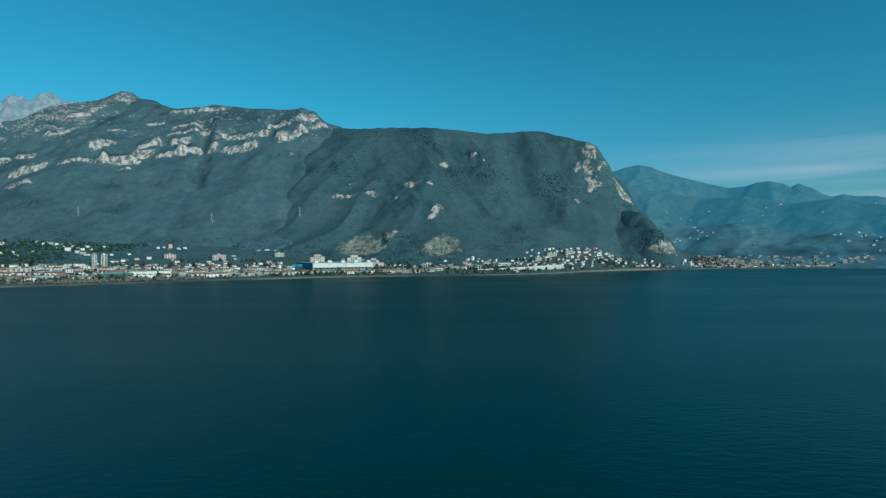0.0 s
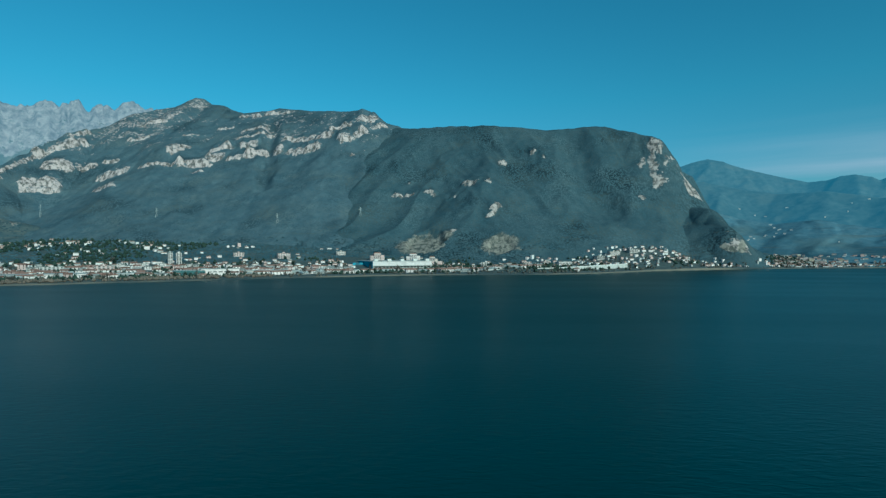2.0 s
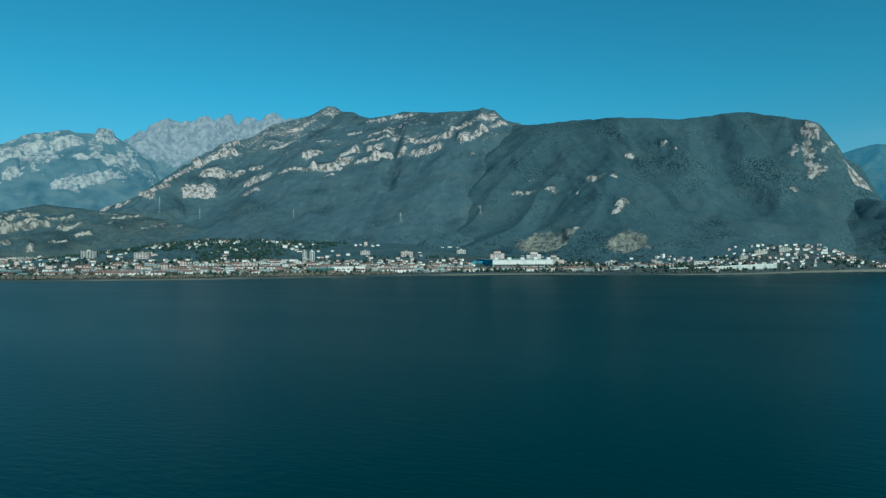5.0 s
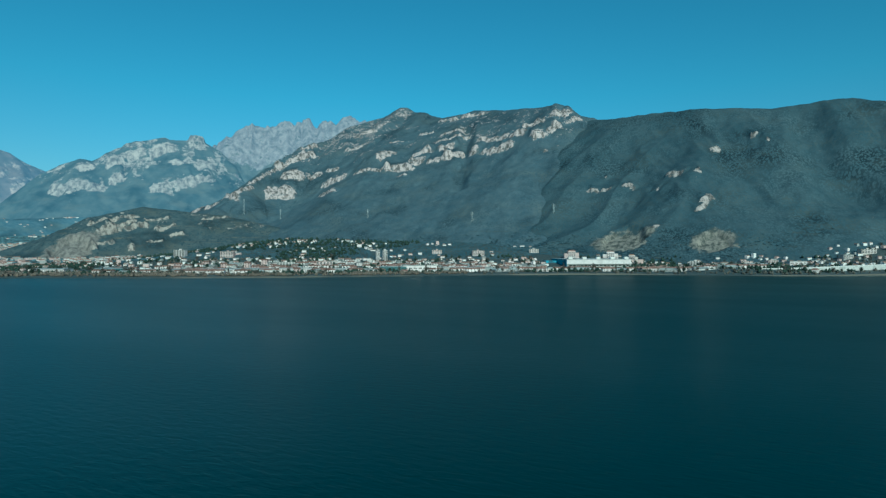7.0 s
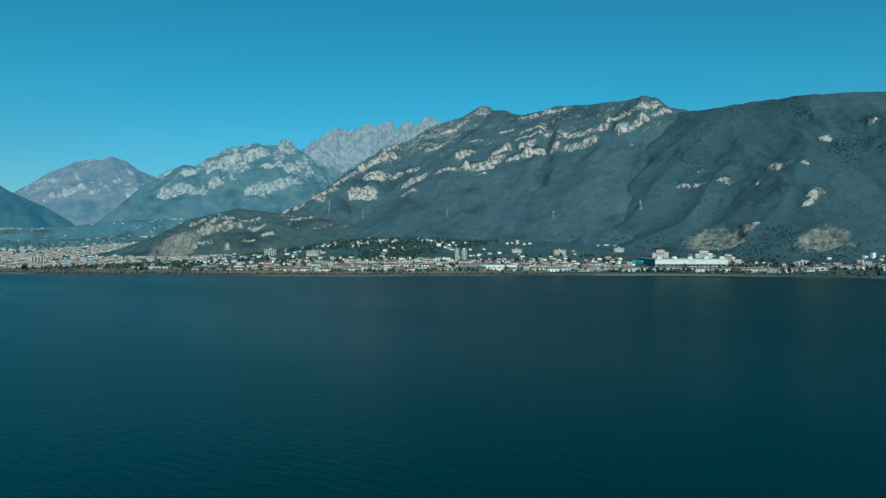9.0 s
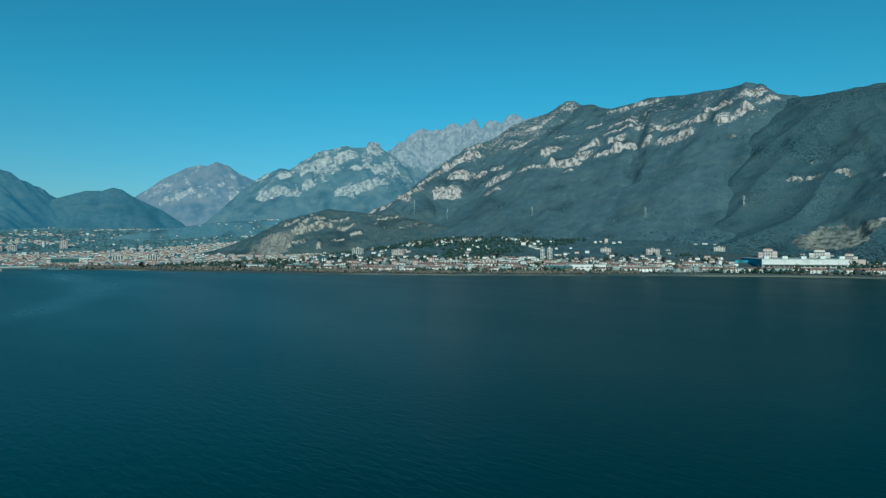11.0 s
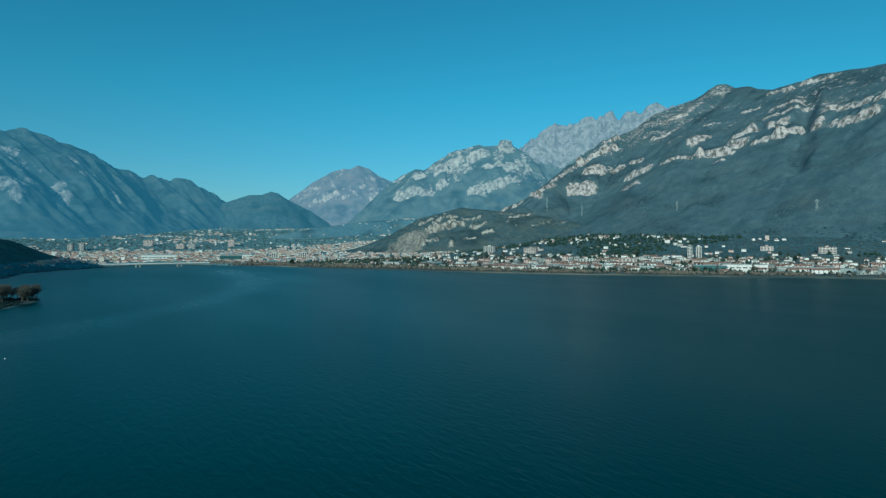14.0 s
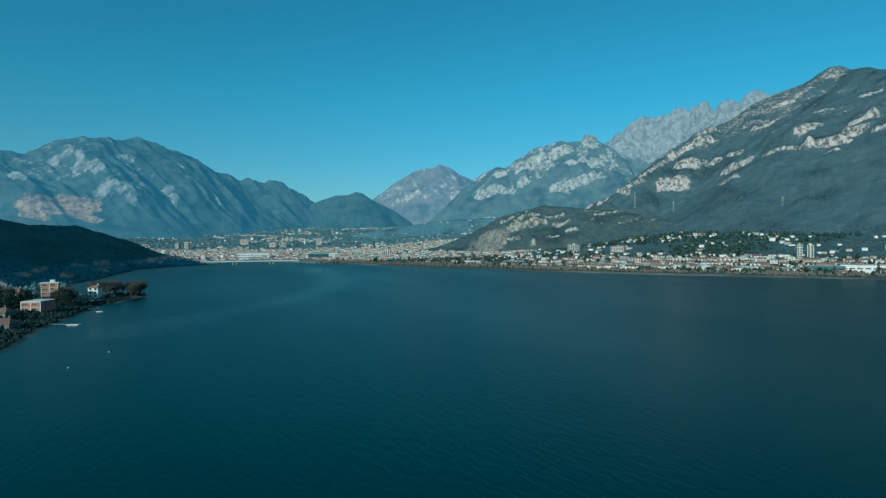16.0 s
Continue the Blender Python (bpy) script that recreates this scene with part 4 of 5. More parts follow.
    ob.location, ob.rotation_euler = at, (0, 0, turn)
    return tagged(ob, label) if label else ob


def thing(name, label, category, group="", at=(0, 0, 0), turn=0.0):
    ob = new(name)
    ob.empty_display_size = 0.5
    ob.location, ob.rotation_euler = at, (0, 0, turn)
    return tagged(ob, label, category, group)


def boxes(name, items, bevel=0.0):
    """One mesh of boxes, each given by its centre x, y, bottom z and its sizes."""
    bm = bmesh.new()
    for x, y, z, sx, sy, sz in items:
        r = bmesh.ops.create_cube(bm, size=1.0)
        bmesh.ops.scale(bm, vec=(sx, sy, sz), verts=r["verts"])
        bmesh.ops.translate(bm, vec=(x, y, z + sz / 2), verts=r["verts"])
    if bevel:
        bmesh.ops.bevel(bm, geom=bm.edges[:], offset=bevel, segments=1, affect="EDGES")
    me = bpy.data.meshes.new(name)
    bm.to_mesh(me)
    bm.free()
    return me


def roof_mesh(w, d, z, rise, over=0.6, hip=0.0, thick=0.22):
    """A tiled roof along x with eaves that stand out; hip draws in the ridge's ends."""
    a, b = w / 2 + over, d / 2 + over
    r = max(0.05, a - hip)
    top = [(-a, -b, z), (a, -b, z), (a, b, z), (-a, b, z), (-r, 0, z + rise), (r, 0, z + rise)]
    low = [(x, y, zz - thick) for x, y, zz in top]
    faces = [(0, 1, 5, 4), (2, 3, 4, 5), (1, 2, 5), (3, 0, 4), (7, 6, 10, 11), (9, 8, 11, 10), (8, 7, 11), (6, 9, 10), (0, 6, 7, 1), (1, 7, 8, 2), (2, 8, 9, 3), (3, 9, 6, 0)]
    me = bpy.data.meshes.new("roof")
    me.from_pydata(top + low, [], faces)
    return me


def walls_mesh(w, d, h, rise=0.0):
    """House walls with gables under a pitched roof and a foot that goes into the slope."""
    x, y = w / 2, d / 2
    v = [(-x, -y, -4), (x, -y, -4), (x, y, -4), (-x, y, -4), (-x, -y, h), (x, -y, h), (x, y, h), (-x, y, h), (-x, 0, h + rise), (x, 0, h + rise)]
    f = [(0, 1, 5, 4), (2, 3, 7, 6), (1, 2, 6, 9, 5), (3, 0, 4, 8, 7), (4, 5, 9, 8), (6, 7, 8, 9)]
    me = bpy.data.meshes.new("wall")
    me.from_pydata(v, [], f)
    return me


PANES = {}


def pane_mesh(sx, sz):
    """A window: a pane set in a thin frame with a sill."""
    key = (round(sx, 2), round(sz, 2))
    if key not in PANES:
        PANES[key] = boxes("window", [(0, 0, 0, sx, 0.1, sz), (0, -0.08, -0.12, sx + 0.3, 0.24, 0.1)])
    return PANES[key]


def house(label, w, d, floors, wall_mat, roof_mat, hip=0.0, flat=False, balcony=False, group="houses of the lakeside town"):
    """A house with its walls, roof, chimney and windows; its front looks along -y."""
    h = floors * 2.8 + 0.3
    ob = thing("house", label, "house", group)
    rise = 0.0 if flat else d * 0.27
    part("wall", walls_mesh(w, d, h, 0.0 if (flat or hip) else rise * 0.92), wall_mat, ob)
    if flat:
        part("roof", boxes("roof", [(0, 0, h, w + 0.8, d + 0.8, 0.35), (w * 0.2, 0, h + 0.3, 3, 2.6, 2.0)]), roof_mat, ob)
    else:
        roof = part("roof", roof_mesh(w, d, h + 0.1, rise, hip=hip), roof_mat, ob)
        part("chimney", boxes("chimney", [(w * 0.22, d * 0.12, h + rise * 0.4, 0.8, 0.8, rise * 0.6 + 1.0), (w * 0.22, d * 0.12, h + rise + 1.0, 1.1, 1.1, 0.15)]), wall_mat, roof)
    columns = max(2, int(w // 6.5))
    for k in range(floors):
        for c in range(columns):
            x = (c + 0.5) / columns * w - w / 2
            part("window", pane_mesh(1.5, 1.6), MAT_PANE, ob, at=(x, -d / 2, 3.0 * k + 1.0))
    if balcony:
        for k in range(1, floors):
            slab = part("balcony", boxes("balcony", [(0, -d / 2 - 0.7, 2.8 * k - 0.1, w * 0.6, 1.4, 0.18)]), MAT_CONCRETE, ob)
            part("railing", boxes("railing", [(0, -d / 2 - 1.35, 2.8 * k + 0.08, w * 0.6, 0.08, 0.95)]), MAT_STEEL, slab)
    return ob


def apartment(label, w, d, floors, wall_mat, band_mat, group="apartment blocks of the town"):
    """A flat-roofed block with a balcony band on every floor and a lift house on its roof."""
    h = floors * 3.0 + 0.5
    ob = thing("apartment_block", label, "apartment block", group)
    part("wall", walls_mesh(w, d, h), wall_mat, ob)
    roof = part("roof", boxes("roof", [(0, 0, h, w + 1.0, d + 1.0, 0.4)]), MAT_CONCRETE, ob)
    part("lift_house", boxes("lift_house", [(0, 0.5, h + 0.4, min(4.5, w * 0.4), 4, 2.4)]), wall_mat, roof)
    columns = max(2, int(w // 6))
    for k in range(floors):
        part("balcony", boxes("balcony", [(0, -d / 2 - 0.55, 3.0 * k + 0.25, w * 0.94, 1.1, 1.05)], 0.05), band_mat, ob)
        for c in range(columns):
            x = (c + 0.5) / columns * w - w / 2
            part("window", pane_mesh(w / columns * 0.55, 1.5), MAT_PANE, ob, at=(x, -d / 2, 3.0 * k + 1.35))
    return ob


def hall(label, w, d, h, wall_mat, roof_mat, group="industrial halls by the shore"):
    """A low industrial hall: walls, a shallow roof, a window strip and doors."""
    ob = thing("industrial_hall", label, "industrial hall", group)
    part("wall", walls_mesh(w, d, h), wall_mat, ob)
    part("roof", roof_mesh(w, d, h + 0.15, d * 0.05, over=0.5), roof_mat, ob)
    n = max(3, int(w // 9))
    for c in range(n):
        x = (c + 0.5) / n * w - w / 2
        part("window", pane_mesh(w / n * 0.7, 1.4), MAT_PANE, ob, at=(x, -d / 2, h * 0.55))
    part("door", boxes("door", [(w * 0.3, -d / 2, 0, 4.5, 0.16, min(4.2, h * 0.5))]), MAT_STEEL, ob, "grey steel roller door")
    return ob


def clumps(name, centres, sizes, seed=1, flat=1.0, slope=None):
    """Many small irregular eight-sided clumps as one mesh."""
    rng = np.random.default_rng(seed)
    base = np.array([(1, 0, 0), (0, 1, 0), (-1, 0, 0), (0, -1, 0), (0, 0, 1), (0, 0, -0.8)])
    tri = np.array([(0, 1, 4), (1, 2, 4), (2, 3, 4), (3, 0, 4), (1, 0, 5), (2, 1, 5), (3, 2, 5), (0, 3, 5)])
    n = len(centres)
    ang = rng.uniform(0, 6.283, n)
    c, s = np.cos(ang), np.sin(ang)
    v = base[None] * rng.uniform(0.6, 1.35, (n, 6, 1)) * np.asarray(sizes).reshape(n, 1, -1)
    x, y = v[..., 0] * c[:, None] - v[..., 1] * s[:, None], v[..., 0] * s[:, None] + v[..., 1] * c[:, None]
    lean = 0 if slope is None else x * slope[0][:, None] + y * slope[1][:, None]
    v = np.stack([x, y, v[..., 2] * flat + lean], -1) + np.asarray(centres)[:, None, :]
    f = tri[None] + 6 * np.arange(n)[:, None, None]
    return mesh_from(name, v.reshape(-1, 3), f.reshape(-1, 3), smooth_faces=False)


def tree(label, height, spread, crown_mat, seed, clump=0.7, count=150, low=0.3, category="tree"):
    """A tapered trunk with limbs, and a crown of many small clumps with gaps."""
    rng = np.random.default_rng(seed)
    ob = thing("tree", label, category, "trees by the lake")
    bm = bmesh.new()

    def stick(a, b, r0, r1):
        a, b = Vector(a), Vector(b)
        q = (b - a).to_track_quat("Z", "Y").to_matrix().to_4x4()
        bmesh.ops.create_cone(bm, cap_ends=True, segments=6, radius1=r0, radius2=r1, depth=(b - a).length,
                              matrix=Matrix.Translation((a + b) / 2) @ q)

    stick((0, 0, -0.6), (0, 0, height * 0.75), height * 0.025, height * 0.008)
    tips = []
    for k in range(9):
        ang, up = k * 2.4, height * (low + 0.5 * k / 9)
        tip = (math.cos(ang) * spread * rng.uniform(0.5, 0.9), math.sin(ang) * spread * rng.uniform(0.5, 0.9), up + height * rng.uniform(0.12, 0.3))
        stick((0, 0, up), tip, height * 0.01, height * 0.003)
        tips.append(tip)
    me = bpy.data.meshes.new("trunk")
    bm.to_mesh(me)
    bm.free()
    part("trunk", me, MAT_TRUNK, ob)
    tips = np.array(tips + [(0, 0, height * 0.85)])
    ball = rng.normal(0, 1, (count, 3))
    ball *= (rng.uniform(0.25, 1.0, (count, 1)) ** 0.5) / np.linalg.norm(ball, axis=1, keepdims=True)
    middle, tall = height * (1 + low) / 2, height * (1 - low) / 2
    centre = np.array([0, 0, middle]) + ball * np.array([spread, spread, tall])
    pull = rng.uniform(0.0, 0.5, (count, 1))
    centre = centre * (1 - pull) + tips[rng.integers(0, len(tips), count)] * pull
    part("crown", clumps("crown", centre, rng.uniform(0.45, 1.0, (count, 1)) * clump, seed), crown_mat, ob)
    return ob


def stand(x, y):
    return float(ground_height(np.array([x]), np.array([y]))[0])


def land(x, y):
    return float(land_height([x], [y])[0])


def facing(x, y):
    """The turn about z that lets a front along -y look towards the lake."""
    e = 25.0
    p = np.array([x + e, x - e, x, x]), np.array([y, y, y + e, y - e])
    s = shore_distance(*p)
    return math.atan2(-(s[2] - s[3]), -(s[0] - s[1])) + math.pi / 2


# ---------------------------------------------------------------- the white factory across the lake
def white_factory():
    turn = radians(29)
    x, y = -289, 1212
    ob = thing("factory", "long white factory with a blue end wall and five roof lights", "factory", at=(x, y, stand(x + 40, y + 60)), turn=turn)
    w, d, h = 142.0, 165.0, 15.5
    part("wall", boxes("wall", [(w / 2, d / 2, -5, w, d, h + 5)]), MAT_WHITE, ob)
    part("end_wall", boxes("end_wall", [(-0.25, d / 2, -5, 0.5, d, h + 5.2), (-14, d * 0.72, -5, 27, d * 0.5, h + 1)]), MAT_BLUE, ob, "deep blue clad end wall")
    roof = part("roof", boxes("roof", [(w / 2, d / 2, h, w + 1.6, d + 1.6, 0.7)]), MAT_SHED, ob)
    for k in range(5):
        part("roof_light", boxes("roof_light", [(8 + k * 31.0, 5, h + 0.7, 9, 9, 5.0)], 0.4), MAT_PAINT, roof, "white boxed roof light")
    part("plinth", boxes("plinth", [(w / 2, -0.2, -5, w, 0.4, 11)]), MAT_CONCRETE, ob, "grey concrete lower wall")
    part("canopy", boxes("canopy", [(w / 2, -2.5, 5.2, w * 0.96, 5, 0.5)]), MAT_CONCRETE, ob)
    for k in range(16):
        part("window", pane_mesh(6.0, 1.8), MAT_PANE, ob, at=(8 + k * 8.4, -0.42, 1.6))


white_factory()


def stepped_block(x, y, turn, wall_mat, label, w=38.0, floors=7):
    """A terraced block of flats whose ends step down."""
    ob = thing("terraced_flats", label, "apartment block", "terraced blocks above the factory", at=(x, y, land(x, y)), turn=turn)
    d = 14.0
    part("wall", boxes("wall", [(0, 0, -5, w * 0.5, d, floors * 3.1 + 5), (-w * 0.34, 0.5, -5, w * 0.3, d * 0.9, (floors - 2) * 3.1 + 5), (w * 0.34, 0.5, -5, w * 0.3, d * 0.9, (floors - 1.5) * 3.1 + 5)]), wall_mat, ob)
    part("roof", boxes("roof", [(0, 0, floors * 3.1, w * 0.4, d * 0.7, 2.2)], 0.3), MAT_ROOFS[0], ob)
    for k in range(floors - 1):
        part("balcony", boxes("balcony", [(0, -d / 2 - 0.6, 3.1 * k + 2.6, w * 0.92 if k < floors - 3 else w * 0.5, 1.4, 1.0)], 0.05), MAT_WALLS[0], ob)
        for c in range(4):
            part("window", pane_mesh(3.2, 1.5), MAT_PANE, ob, at=(-w * 0.19 + c * w * 0.126, -d / 2, 3.1 * k + 0.9))
    return ob


for _x, _y, _m, _l in ((-312, 1350, 2, "pink terraced block of flats with white balconies"), (-228, 1398, 0, "white terraced block of flats in steps"), (-180, 1410, 1, "cream terraced block of flats in steps")):
    stepped_block(_x, _y, facing(_x, _y), MAT_WALLS[_m], _l, 36 if _m != 1 else 28, 7 if _m != 1 else 5)

# ---------------------------------------------------------------- long halls and tall blocks along the far shore
for _x, _y, _w, _d, _h, _wm, _rm, _l in (
        (-655, 905, 48, 26, 7, MAT_WALLS[0], MAT_SHED, "low white hall with a pale ribbed roof"),
        (-560, 932, 50, 22, 11, MAT_TEAL, MAT_SHED, "hall with teal glass cladding near the shore"),
        (-520, 966, 66, 18, 13, MAT_WALLS[0], MAT_CONCRETE, "white office hall with long window rows"),
        (-462, 1040, 80, 20, 8, MAT_WALLS[1], MAT_SHED, "long cream hall beside the road"),
        (-389, 1104, 96, 20, 7, MAT_WALLS[1], MAT_CONCRETE, "long cream hall beside the factory"),
        (-722, 842, 60, 24, 8, MAT_WALLS[0], MAT_SHED, "low white hall behind bare trees"),
        (-785, 812, 66, 24, 7, MAT_WALLS[4], MAT_SHED, "grey hall behind bare trees"),
        (-838, 764, 80, 26, 7, MAT_WALLS[0], MAT_SHED, "long white hall behind bare trees"),
        (-915, 714, 80, 28, 7, MAT_WALLS[4], MAT_SHED, "wide grey hall behind bare trees"),
        (-1010, 672, 60, 28, 9, MAT_TEAL, MAT_SHED, "hall with dark teal cladding"),
        (-1120, 622, 66, 28, 8, MAT_WALLS[0], MAT_SHED, "white hall on the flat shore"),
        (80, 1330, 70, 14, 5, MAT_WALLS[0], MAT_SHED, "low white hall along the lake road"),
        (150, 1370, 42, 14, 9, MAT_WALLS[0], MAT_CONCRETE, "white flat-roofed hall above the road")):
    _o = hall(_l, _w, _d, _h, _wm, _rm)
    _o.location, _o.rotation_euler = (_x, _y, stand(_x, _y)), (0, 0, facing(_x, _y))

for _x, _y, _w, _d, _n, _wm, _l in (
        (-672, 1080, 10, 12, 8, MAT_WALLS[0], "tall white tower block above the roofs"),
        (-690, 1078, 9, 10, 8, MAT_WALLS[4], "tall grey tower block above the roofs"),
        (-635, 1268, 24, 12, 3, MAT_WALLS[2], "pink block of flats on the slope"),
        (-532, 1292, 30, 12, 4, MAT_WALLS[2], "pink block of flats with white bands"),
        (-430, 1430, 24, 12, 3, MAT_WALLS[1], "cream block of flats under the woods"),
        (-735, 945, 34, 13, 3, MAT_WALLS[2], "pink block of flats near the shore halls"),
        (-793, 892, 36, 13, 3, MAT_WALLS[0], "white block of flats in the town"),
        (-1000, 930, 30, 13, 4, MAT_WALLS[2], "pink block of flats in the town"),
        (-1120, 900, 26, 13, 5, MAT_WALLS[0], "white block of flats with dark windows"),
        (60, 1418, 30, 12, 3, MAT_WALLS[2], "pink block of flats below the mountain"),
        (112, 1440, 26, 12, 3, MAT_WALLS[2], "pink block of flats beside another"),
        (-40, 1392, 24, 12, 4, MAT_WALLS[0], "white block of flats below the quarry"),
        (300, 1520, 34, 12, 3, MAT_WALLS[1], "cream block of flats on the hillside"),
        (355, 1545, 30, 12, 3, MAT_WALLS[4], "grey block of flats on the hillside"),
        (255, 1480, 28, 12, 3, MAT_WALLS[4], "grey block of flats on the slope")):
    _o = apartment(_l, _w, _d, _n, _wm, MAT_WALLS[0] if _wm is not MAT_WALLS[0] else MAT_WALLS[4])
    _o.location, _o.rotation_euler = (_x, _y, land(_x, _y)), (0, 0, facing(_x, _y))

# ---------------------------------------------------------------- houses of the lakeside town
PATTERNS = [
    house("white plastered house with a red tiled roof", 12, 9, 2, MAT_WALLS[0], MAT_ROOFS[0]),
    house("cream house with a brown hipped tile roof", 11, 9, 2, MAT_WALLS[1], MAT_ROOFS[1], hip=4),
    house("pink three-storey house with a red tiled roof", 12, 9, 3, MAT_WALLS[2], MAT_ROOFS[0]),
    house("white house with a hipped grey roof", 12, 9, 2, MAT_WALLS[0], MAT_ROOFS[2], hip=4),
    house("white two-storey house with balconies and a brown roof", 14, 9, 2, MAT_WALLS[0], MAT_ROOFS[1], balcony=True),
    house("grey plastered house with a grey roof", 11, 8, 2, MAT_WALLS[4], MAT_ROOFS[2]),
    house("white flat-roofed house with balconies", 16, 9, 2, MAT_WALLS[0], MAT_CONCRETE, flat=True, balcony=True),
    house("cream single-storey house with a red tiled roof", 14, 9, 1, MAT_WALLS[1], MAT_ROOFS[0]),
    house("long white terrace of houses with a red roof", 26, 9, 2, MAT_WALLS[0], MAT_ROOFS[0]),
    house("low grey workshop with a pale roof", 26, 13, 1, MAT_WALLS[4], MAT_SHED),
]
TAKEN = [(o.location.x, o.location.y, 24.0) for o in scene.objects if o.parent is None and o.type == "EMPTY" and o.location.length > 1]
TAKEN += [(-300 - 19 * i, 1215 + 35 * i, 45.0) for i in range(9)]
TAKEN += [(-30 + 33 * i, 1196 + 0.0016 * (33 * i) ** 2, 26.0) for i in range(11)]
TAKEN += [(-250 + 60 * i, 1260 + 30 * j, 70.0) for i in range(2) for j in range(3)]


def free(x, y, r):
    return all((x - a) ** 2 + (y - b) ** 2 > (0.55 * (r + q)) ** 2 for a, b, q in TAKEN)


UPPER_STREETS = [(-1095, 1092, 60), (-1070, 1160, 70), (-1020, 1215, 80), (-940, 1230, 85), (-880, 1262, 55), (-820, 1312, 40), (-716, 1432, 30), (-660, 1545, 30),
                 (-566, 1538, 36), (-488, 1562, 36)]


def town_density(x, y, s, z):
    """How built-up the far shore is: dense by the lake, thin under the woods."""
    d = np.where(s < 330, np.where(s < 90, 0.1, 0.4), 0.08)
    d = np.where(x > -1000, np.where(s < 290, 1.0, 0.14 * smooth(0.06, 0.24, fbm(x, y, 110, 2, 52)) * (s < 480)), d)
    d = np.maximum(d, 0.75 * smooth(-0.05, 0.2, fbm(x, y, 55, 2, 53)) * sum(bump(x, y, a, b, r, 1.0) for a, b, r in UPPER_STREETS))
    d = np.where(x > -330, np.where((s > 60) & (s < 310), 0.9, 0.08), d)
    d = np.where(x > 120, np.where((s > 60) & (s < 300), 1.0, 0.2), d)       # the village that climbs the hill
    d = np.where(x > 520, np.where(s < 120, 1.0, 0.12), d)
    return np.where((s < np.where((x > -1150) & (x < -60), 62, 30)) | (s > 640) | (z > 84), 0.0, d)


rng = np.random.default_rng(5)
cx, cy = rng.uniform(-1380, 1250, 16000), rng.uniform(560, 1900, 16000)
cs, cz, cw = shore_distance(cx, cy), ground_height(cx, cy), land_height(cx, cy)
good = (rng.random(16000) < town_density(cx, cy, cs, cw)) & (cw < cz + np.where((cx > -330) & (cx < 760) & (cs < 320), 20, 1)) & ((cx < -330) | (cw < np.where((cx > 220) & (cx < 500), 60, 31)))
lots = []
for x, y, z in zip(cx[good].tolist(), cy[good].tolist(), cw[good].tolist()):
    if len(lots) < 1050 and free(x, y, 11):
        lots.append((x, y, z))
        TAKEN.append((x, y, 11.0))
lots.sort(key=lambda p: math.hypot(p[0], p[1]))
for i, (x, y, z) in enumerate(lots[:300]):
    m = Matrix.Translation((x, y, z)) @ Matrix.Rotation(facing(x, y) + rng.choice([0, 0, 0.12, -0.2, 0.5, 1.57]), 4, "Z")
    if i < len(PATTERNS):
        PATTERNS[i].matrix_basis = m
    else:
        near_lake = float(shore_distance(np.array([x]), np.array([y]))[0]) < 130
        copy_thing(PATTERNS[int(rng.choice([9, 9, 8, 8, 6, 4, 9, 8]) if near_lake else rng.integers(0, len(PATTERNS)))], m)

# ---------------------------------------------------------------- the far town and villages, too small to tell apart
def tiny_houses(name, spots, label, mats, seed, tall=True, size=1.0, turn=None):
    """Simple houses with pitched roofs, joined; walls and roofs in two materials."""
    rng = np.random.default_rng(seed)
    verts, faces, slots = [], [], []
    for x, y, z in spots:
        w, d, h = rng.uniform(9, 22), rng.uniform(8, 11), rng.choice([3.5, 5, 6, 7, 8, 12, 17], p=[.34, .3, .2, .08, .05, .02, .01] if tall else [.45, .3, .2, .05, 0, 0, 0])
        a = (facing(x, y) if turn is None else turn) + rng.normal(0, 0.16) + (1.57 if rng.random() < 0.12 else 0)
        c, s = math.cos(a), math.sin(a)
        w, d, h = w * size, d * size, h * size
        n, r = len(verts), d * 0.3 if h < 10 else 0.4
        for px, py, pz in ((-w, -d, -6), (w, -d, -6), (w, d, -6), (-w, d, -6), (-w, -d, h), (w, -d, h), (w, d, h), (-w, d, h), (-w, 0, h + r), (w, 0, h + r)):
            verts.append((x + (px * c - py * s) / 2, y + (px * s + py * c) / 2, z + pz))
        tone, tiles = int(rng.integers(0, len(mats) - 2)), len(mats) - 2 + int(h > 10 or rng.random() < 0.3)
        for f, slot in (((0, 1, 5, 4), tone), ((2, 3, 7, 6), tone), ((1, 2, 6, 9, 5), tone), ((3, 0, 4, 8, 7), tone), ((4, 5, 9, 8), tiles), ((6, 7, 8, 9), tiles)):
            faces.append(tuple(n + i for i in f))
            slots.append(slot)
    me = bpy.data.meshes.new(name)
    me.from_pydata(verts, [], faces)
    me.polygons.foreach_set("material_index", np.array(slots, np.int32))
    for m in mats:
        me.materials.append(m)
    return tagged(new(name, me), label, "houses", kind="stuff")


def far_spots(n, x0, x1, y0, y1, accept, height, seed):
    rng = np.random.default_rng(seed)
    out = []
    while len(out) < n:
        x, y = rng.uniform(x0, x1, 4000), rng.uniform(y0, y1, 4000)
        z = height(x, y)
        ok = accept(x, y, z, rng.random(4000))
        out += list(zip(x[ok], y[ok], z[ok]))
    return out[:n]


def north_accept(x, y, z, r):
    s = shore_distance(x, y)
    clear = np.ones(np.shape(x), bool)
    for m, g, sd, c in ((KNOLL, 0.2, 31, 140.0), (ROCKY, 0.13, 23, 400.0), (HEADLAND, 0.1, 41, 160.0)):
        clear &= ridge_height(x, y, m, 1.25, g, sd, c) < z - 2
    dense = 0.4 + 0.6 * smooth(-0.15, 0.2, fbm(x, y, 220, 3, 91))
